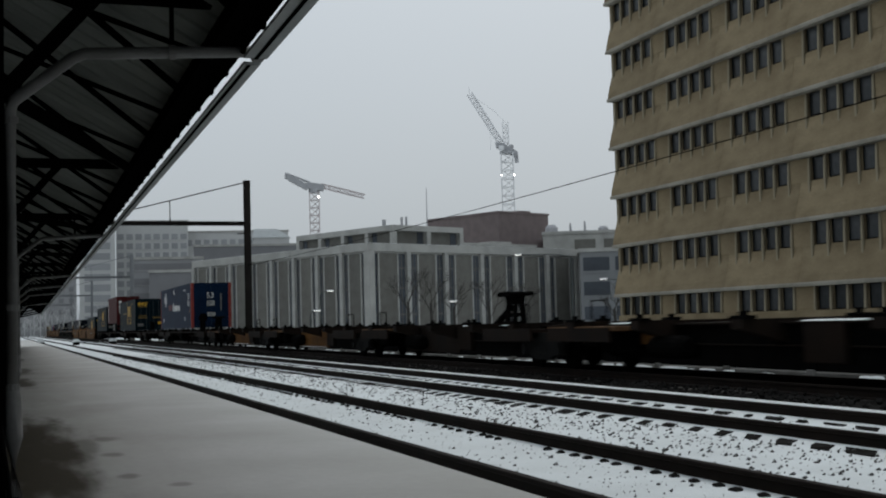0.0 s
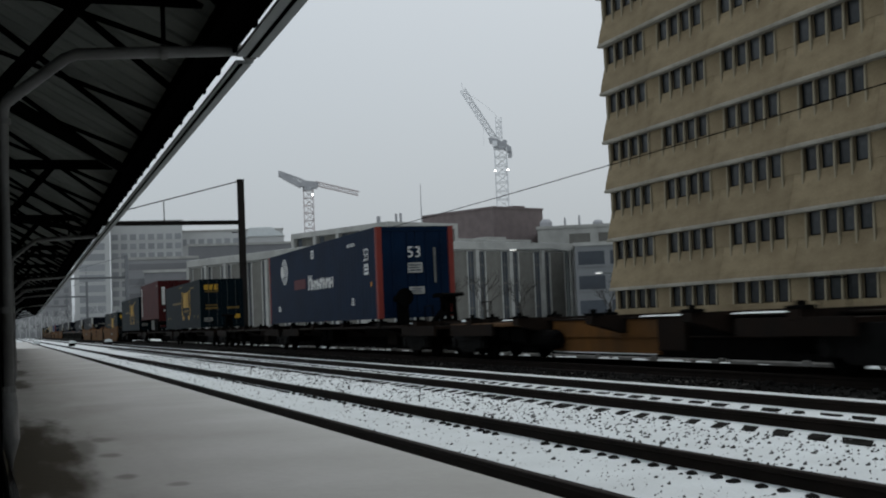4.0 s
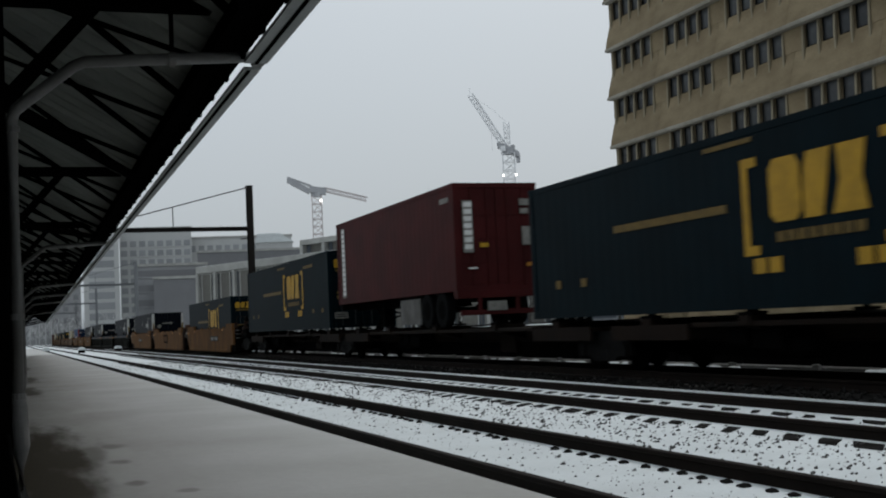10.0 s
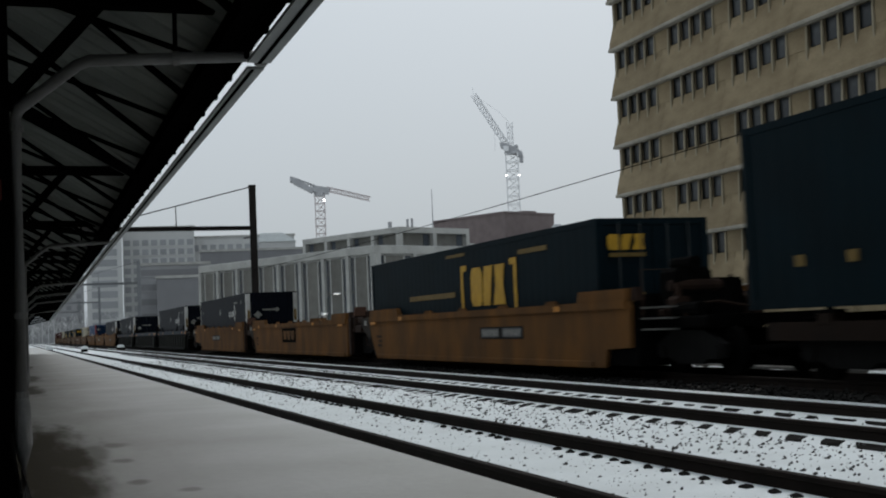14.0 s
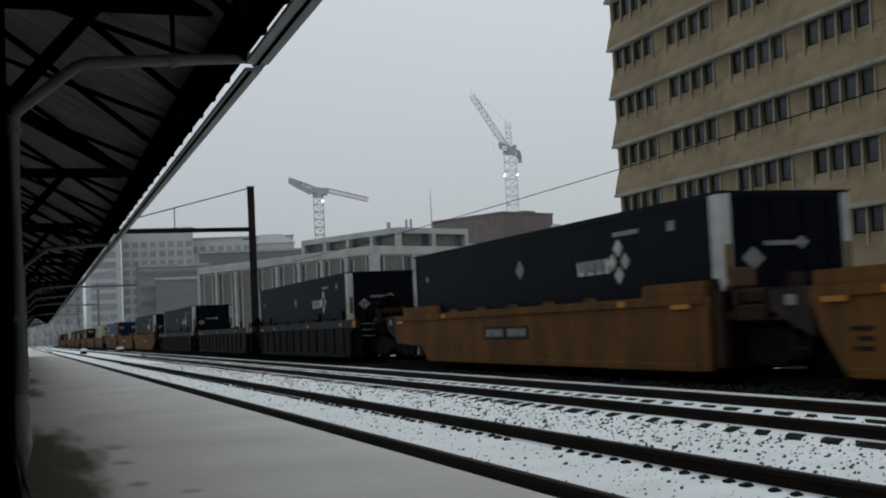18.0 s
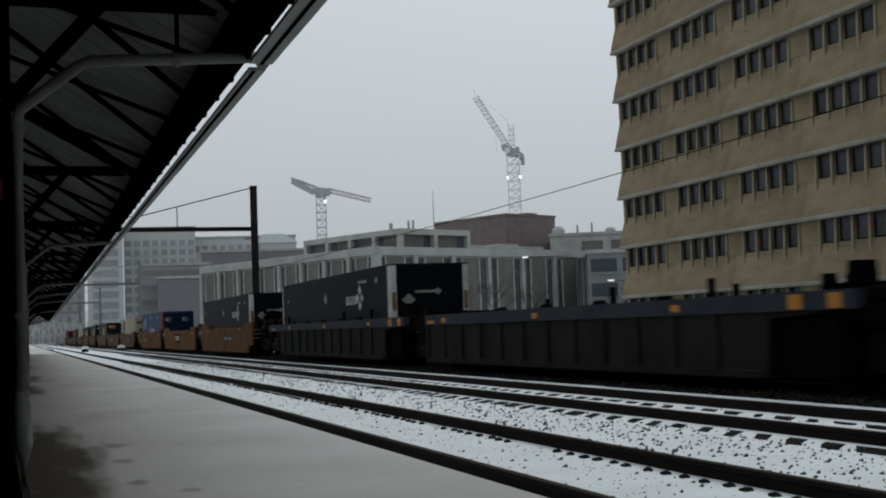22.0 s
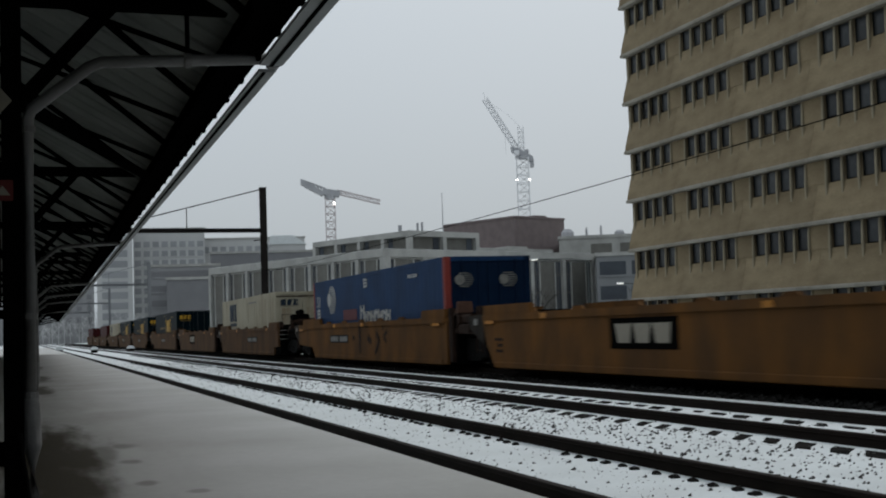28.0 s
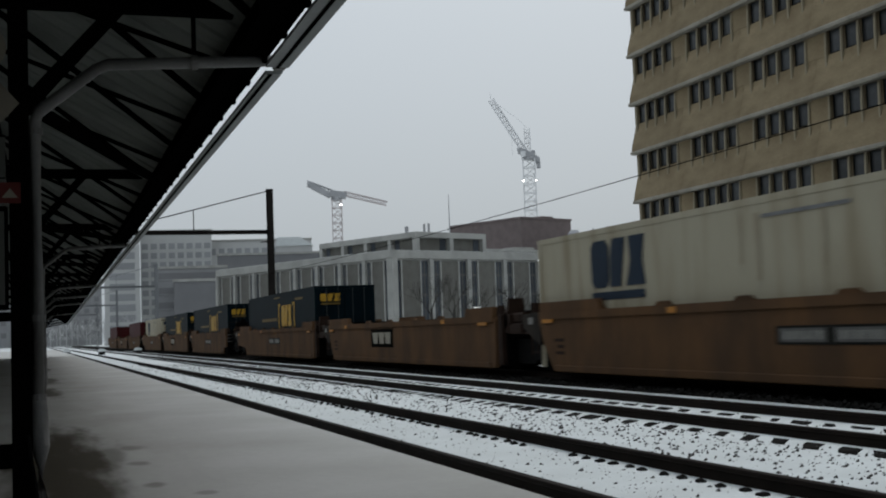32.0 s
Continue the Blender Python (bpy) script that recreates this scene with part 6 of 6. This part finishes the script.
        part("brake_box", Shape().box(-0.95, -0.15, 0.1, 0.62, 1.2, 1.95, 0.08).box(-0.2, 0.55, 0.15, 0.6, 1.06, 1.75, 0.06).tube([(-0.55, 0.0, 2.02), (-0.55, 0.7, 2.02)], 0.14, 10), GRIME_SHADE, c, "black brake gear housing")
        for zz in (0.82, 1.02, 1.22):
            part("step_slat", Shape().box(-1.44, -1.30, -0.55, 0.55, zz, zz + 0.03), STEPSTEEL, c)
        part("air_pipe", Shape().tube([(-1.15, -0.6, 0.95), (-1.15, -0.5, 1.25), (-0.4, -0.45, 1.3), (0.5, -0.4, 1.15)], 0.03, 6), DARKBROWN, c)
    part("brake_rigging", Shape().box(-1.2, 1.2, -1.3, 0.4, 0.84, 1.06, 0.04).tube([(-1.05, -0.95, 1.18), (-1.05, -0.1, 1.18)], 0.13, 10), GRIME_SHADE, c)
    # black sheets added across both ends in place of shade
    part("dark_gap_screen", Shape().box(-1.40, 1.40, start - 0.14, start - 0.115, 0.15, 1.45), GRIME_SHADE, c, "black sheet added to darken the end of the well")
    part("dark_gap_screen", Shape().box(-1.30, 1.30, length - 1.85 - cut, length - 1.80 - cut, 0.15, 1.40), GRIME_SHADE, c)
    if last_truck:
        bogie(c, length - 0.4)
        part("coupler", Shape().box(-0.12, 0.12, length, length + 1.2, 0.68, 0.90, 0.03), GRIME_SHADE, c)
        part("brake_wheel", Shape().tube([(0.5, length + 0.6, 1.0), (0.5, length + 0.6, 1.7)], 0.03, 6).prism([(0.5 + 0.25 * math.cos(a), 1.55 + 0.25 * math.sin(a)) for a in (math.pi * k / 8 for k in range(16))], "y", length + 0.55, length + 0.59), GRIME_SHADE, c)
    for kind, y in marks:
        if kind == "plate":  # two lettered plates in one dark frame
            p = part("lettered_plate", Shape().box(-1.482, -1.471, y - 0.66, y + 2.01, 0.68, 0.97), GREYCAR, c, "dark framed plates with pale lettering")
            for yy in (y, y + 1.35):
                part("plate_field", Shape().box(-1.486, -1.4825, yy - 0.56, yy + 0.56, 0.72, 0.93), PLATEGREY, p)
                m = Shape()
                for q in range(6):
                    m.box(-1.490, -1.4865, yy - 0.50 + q * 0.17, yy - 0.39 + q * 0.17, 0.76, 0.89)
                part("lettering_bar", m, DULLWHITE, p)
        elif kind == "emblem":
            p = part("emblem_panel", Shape().box(-1.482, -1.471, y - 1.3, y + 1.3, 0.58, 1.18), GRIME_SHADE, c, "black emblem panel")
            old = at < 200
            part("panel_field", Shape().box(-1.486, -1.4825, y - 1.22, y + 1.22, 0.64, 1.12), GRIME_SHADE, p)
            m = Shape()
            for q in range(3):  # three heavy blocks
                u = y + 0.40 - q * 0.74
                m.prism([(u + 0.08, 0.70), (u + 0.56, 0.70), (u + 0.68, 1.07), (u, 1.07)], "x", -1.491, -1.4865)
            part("emblem", m, BROWN if old else SIGNPALE, p, "block emblem")
        else:
            part("reflector", Shape().box(-1.534, -1.523, y - 0.14, y + 0.14, hi - 0.20 if style == "grey" else hi - 0.13, hi - 0.08 if style == "grey" else hi - 0.02), ORANGE, c, "orange reflector")
    return c


# spine cars, from the head of what is seen backwards
for at, length, trucks, hit in ((-21.0, 14.6, (0.3,), None), (-6.2, 14.8, (0.2,), 0.6), (8.8, 15.2, (0.4,), None), (24.2, 14.4, (0.2,), 4.0), (38.8, 16.0, (0.2,), None), (55.0, 16.6, (0.3, 15.6), None)):
    spine_car(at, length, trucks, hit)
spine_car(72.2, 19.6, (2.6,), 2.5)
spine_car(92.0, 16.4, (0.5, 15.5), None)
spine_car(109.0, 17.6, (2.6,), 2.4)
spine_car(126.8, 19.8, (0.2,), 3.3)
spine_car(146.8, 17.6, (0.3, 15.6), None)
for at, length, style, first, last, marks in (
        (167.2, 21.0, "brown", False, False, (("plate", 6.6), ("r", 4.0), ("r", 15.0))),
        (188.4, 20.3, "brown", True, False, (("emblem", 9.6), ("r", 5.0), ("r", 12.0), ("r", 16.0))),
        (208.8, 18.0, "brown", True, True, (("plate", 8.2), ("r", 3.0), ("r", 13.0))),
        (229.6, 20.4, "grey", False, False, (("r", 3.0), ("r", 8.0), ("r", 14.5))),
        (250.1, 20.2, "grey", True, False, (("r", 4.0), ("r", 10.0), ("r", 16.0))),
        (270.4, 20.2, "grey", True, True, (("r", 3.0), ("r", 9.0), ("r", 15.0))),
        (293.4, 20.9, "brown", False, False, (("plate", 7.4), ("r", 4.0), ("r", 12.0), ("r", 15.0))),
        (314.4, 19.9, "brown", True, False, (("emblem", 9.1), ("r", 5.0), ("r", 13.5))),
        (334.4, 19.4, "brown", True, True, (("plate", 11.4), ("r", 12.57), ("r", 8.67))),
        (356.9, 20.6, "old", False, False, (("plate", 6.9), ("r", 3.4), ("r", 12.0))),
        (377.6, 20.4, "old", True, False, (("emblem", 10.4), ("r", 4.0), ("r", 15.0))),
        (398.1, 20.0, "old", True, True, (("plate", 8.0), ("r", 12.0))),
        (421.2, 20.2, "old", False, False, (("plate", 8.0),)),
        (441.5, 20.2, "old", True, False, (("emblem", 10.0),)),
        (461.8, 19.8, "old", True, True, (("plate", 8.0),)),
        (484.5, 20.2, "old", False, False, (("plate", 8.0),)),
        (504.8, 20.2, "old", True, False, (("emblem", 10.0),)),
        (525.1, 20.2, "old", True, True, (("plate", 8.0),))):
    well_car(at, length, style, first, last, marks, at == 334.4)

LOW_FLOOR = 0.192
blue_container(77.5, 1.157, "dark blue freight container with red corner posts and white lettering", BLUE, True)
yellow_logo_container(113.65, 1.107, "dark blue-green freight container with yellow emblem and brackets")
yellow_logo_container(148.3, 1.107, "dark blue-green freight container with yellow markings on a spine car")
yellow_logo_container(169.65, LOW_FLOOR, "dark blue-green freight container sunk in a brown well car")
navy_container(208.6, LOW_FLOOR, "near-black freight container with white corners in a brown well car")
navy_container(232.2, LOW_FLOOR, "near-black freight container with white corners in a grey well car")
navy_container(271.5, LOW_FLOOR, "navy freight container with white corner bands in a grey well car")
navy_container(295.5, LOW_FLOOR, "navy freight container with white corners in a yellowish brown well car")
blue_container(335.0, LOW_FLOOR, "faded blue freight container with white emblems in a well car", BLUE_PALE, False)
cream_container(359.1, LOW_FLOOR - 0.03, "stained cream freight container with a navy emblem")
yellow_logo_container(398.6, LOW_FLOOR, "dark blue-green freight container with yellow emblem in a red-brown car")
yellow_logo_container(422.4, LOW_FLOOR, "dark blue-green freight container with yellow emblem in a red-brown car")
yellow_logo_container(442.6, LOW_FLOOR, "dark blue-green freight container with yellow emblem in a red-brown car")
cream_container(463.0, LOW_FLOOR, "cream freight container with a navy emblem in a red-brown well car")
container("dull red freight container in a red-brown well car", 486.2, MAROON, LOW_FLOOR)
container("dull red freight container in a red-brown well car", 526.5, MAROON, LOW_FLOOR)

# the maroon container rides on a road chassis
MAR_Z, MAR_AT = 1.95, 134.9
maroon = container("maroon shipping container with white upright lettering on a road chassis", MAR_AT, MAROON, MAR_Z, 12.19, 2.44, 2.90)
part("lettering_strip", plate(Shape(), 0, -0.97, -0.69, MAR_Z + 1.02, MAR_Z + 2.42, 2.44, 0.03), DULLWHITE, maroon, "pale upright strip")
for k in range(7):
    z = MAR_Z + 2.38 - k * 0.19
    part("lettering_bar", plate(Shape(), 0, -0.94, -0.72, z - 0.13, z, 2.44, 0.035), WHITE, maroon, "white upright lettering" if not k else "")
part("lettering_strip", plate(Shape(), -1, 11.12, 11.55, MAR_Z + 0.22, MAR_Z + 2.66, 2.44, 0.006), DULLWHITE, maroon, "pale upright strip")
for k in range(14):
    z = MAR_Z + 2.64 - k * 0.17
    part("lettering_bar", plate(Shape(), -1, 11.17, 11.49, z - 0.13, z, 2.44, 0.012), WHITE, maroon)
for x0, x1, za, zb, mt in ((0.7, 0.98, 2.28, 2.46, DULLWHITE), (0.72, 0.95, 2.06, 2.2, DULLWHITE), (0.75, 0.98, 1.2, 1.7, DULLWHITE), (-0.5, -0.26, 1.16, 1.27, YELLOW), (-0.85, -0.6, 0.58, 0.62, WHITE), (0.85, 1.0, 0.62, 0.72, ORANGE)):
    part("marking", plate(Shape(), 0, x0, x1, MAR_Z + za, MAR_Z + zb, 2.44, 0.035), mt, maroon)
part("marking", plate(Shape(), -1, 0.35, 1.05, MAR_Z + 2.42, MAR_Z + 2.56, 2.44), DULLWHITE, maroon)
chassis = riding("road_chassis", "dark steel container road chassis with tyres and a grey mudguard", "trailer", "", MAR_AT)
part("rail", Shape().box(-0.55, -0.40, 0.1, 12.1, MAR_Z - 0.26, MAR_Z - 0.04).box(0.40, 0.55, 0.1, 12.1, MAR_Z - 0.26, MAR_Z - 0.04), GRIME_SHADE, chassis)
part("rear_bolster", Shape().box(-1.2, 1.2, 0.0, 0.3, MAR_Z - 0.20, MAR_Z - 0.003), MAROON, chassis)
part("front_bolster", Shape().box(-1.2, 1.2, 11.8, 12.1, MAR_Z - 0.20, MAR_Z - 0.003), GRIME_SHADE, chassis)
part("bumper", Shape().box(-1.1, 1.1, 0.02, 0.14, MAR_Z - 0.66, MAR_Z - 0.52).box(-0.6, -0.5, 0.02, 0.12, MAR_Z - 0.52, MAR_Z - 0.2).box(0.5, 0.6, 0.02, 0.12, MAR_Z - 0.52, MAR_Z - 0.2), MAROON, chassis)
part("number_panel", Shape().box(-0.35, 0.2, -0.03, 0.02, MAR_Z - 0.55, MAR_Z - 0.30), DULLWHITE, chassis, "small white panel")
TYRE = Shape().tube([(-1.2, 0, 0), (-1.19, 0, 0), (-0.95, 0, 0), (-0.94, 0, 0)], [0.44, 0.49, 0.49, 0.44], 20).mesh("tyre", RUBBER)
RIM = Shape().tube([(-1.215, 0, 0), (-1.2, 0, 0)], [0.20, 0.27], 14).mesh("rim", GRIME_SHADE)
for y in (1.3, 2.55):
    for flip in (0, 180):
        t = part("wheel", TYRE, RUBBER, chassis, at=pose(0, y, 1.47, 0, 0, flip))
        part("rim", RIM, GRIME_SHADE, t)
    part("axle", Shape().tube([(-0.95, y, 1.47), (0.95, y, 1.47)], 0.07, 8), GRIME_SHADE, chassis)
part("suspension", Shape().prism([(0.8, 1.55), (3.0, 1.55), (2.7, MAR_Z - 0.26), (1.1, MAR_Z - 0.26)], "x", -0.6, -0.45).prism([(0.8, 1.55), (3.0, 1.55), (2.7, MAR_Z - 0.26), (1.1, MAR_Z - 0.26)], "x", 0.45, 0.6), GRIME_SHADE, chassis)
part("mudguard", Shape().box(-1.2, -1.17, 3.15, 5.0, 1.10, MAR_Z - 0.10), KERB, chassis, "grey side panel")
for sx in (-0.7, 0.7):
    leg = part("landing_leg", Shape().box(sx - 0.06, sx + 0.06, 8.2, 8.42, 1.12, MAR_Z - 0.05, 0.01).box(sx - 0.11, sx + 0.11, 8.1, 8.52, 1.08, 1.12), GRIME_SHADE, chassis)
    part("leg_brace", Shape().beam((sx, 8.4, 1.35), (sx, 9.5, MAR_Z - 0.15), 0.05, 0.07), GRIME_SHADE, leg)
part("leg_tie", Shape().beam((-0.64, 8.3, 1.3), (0.64, 8.3, MAR_Z - 0.3), 0.05, 0.06).beam((0.64, 8.3, 1.3), (-0.64, 8.3, MAR_Z - 0.3), 0.05, 0.06), GRIME_SHADE, chassis)


# ---- what moves ----
def motions():
    for ob, at in rolling:
        walk(ob, [(t, pose(TRACK_3, at - gone(t), 0)) for t in (float(k) for k in range(33))])
    steps = [k / 30 for k in range(961)]
    turns = [(t, -math.degrees(gone(t) / WHEEL_R)) for t in steps]
    for w, dy in wheelsets:
        walk(w, [(t, pose(0, dy, WHEEL_R, -a, 0, 0)) for t, a in turns])


motions()
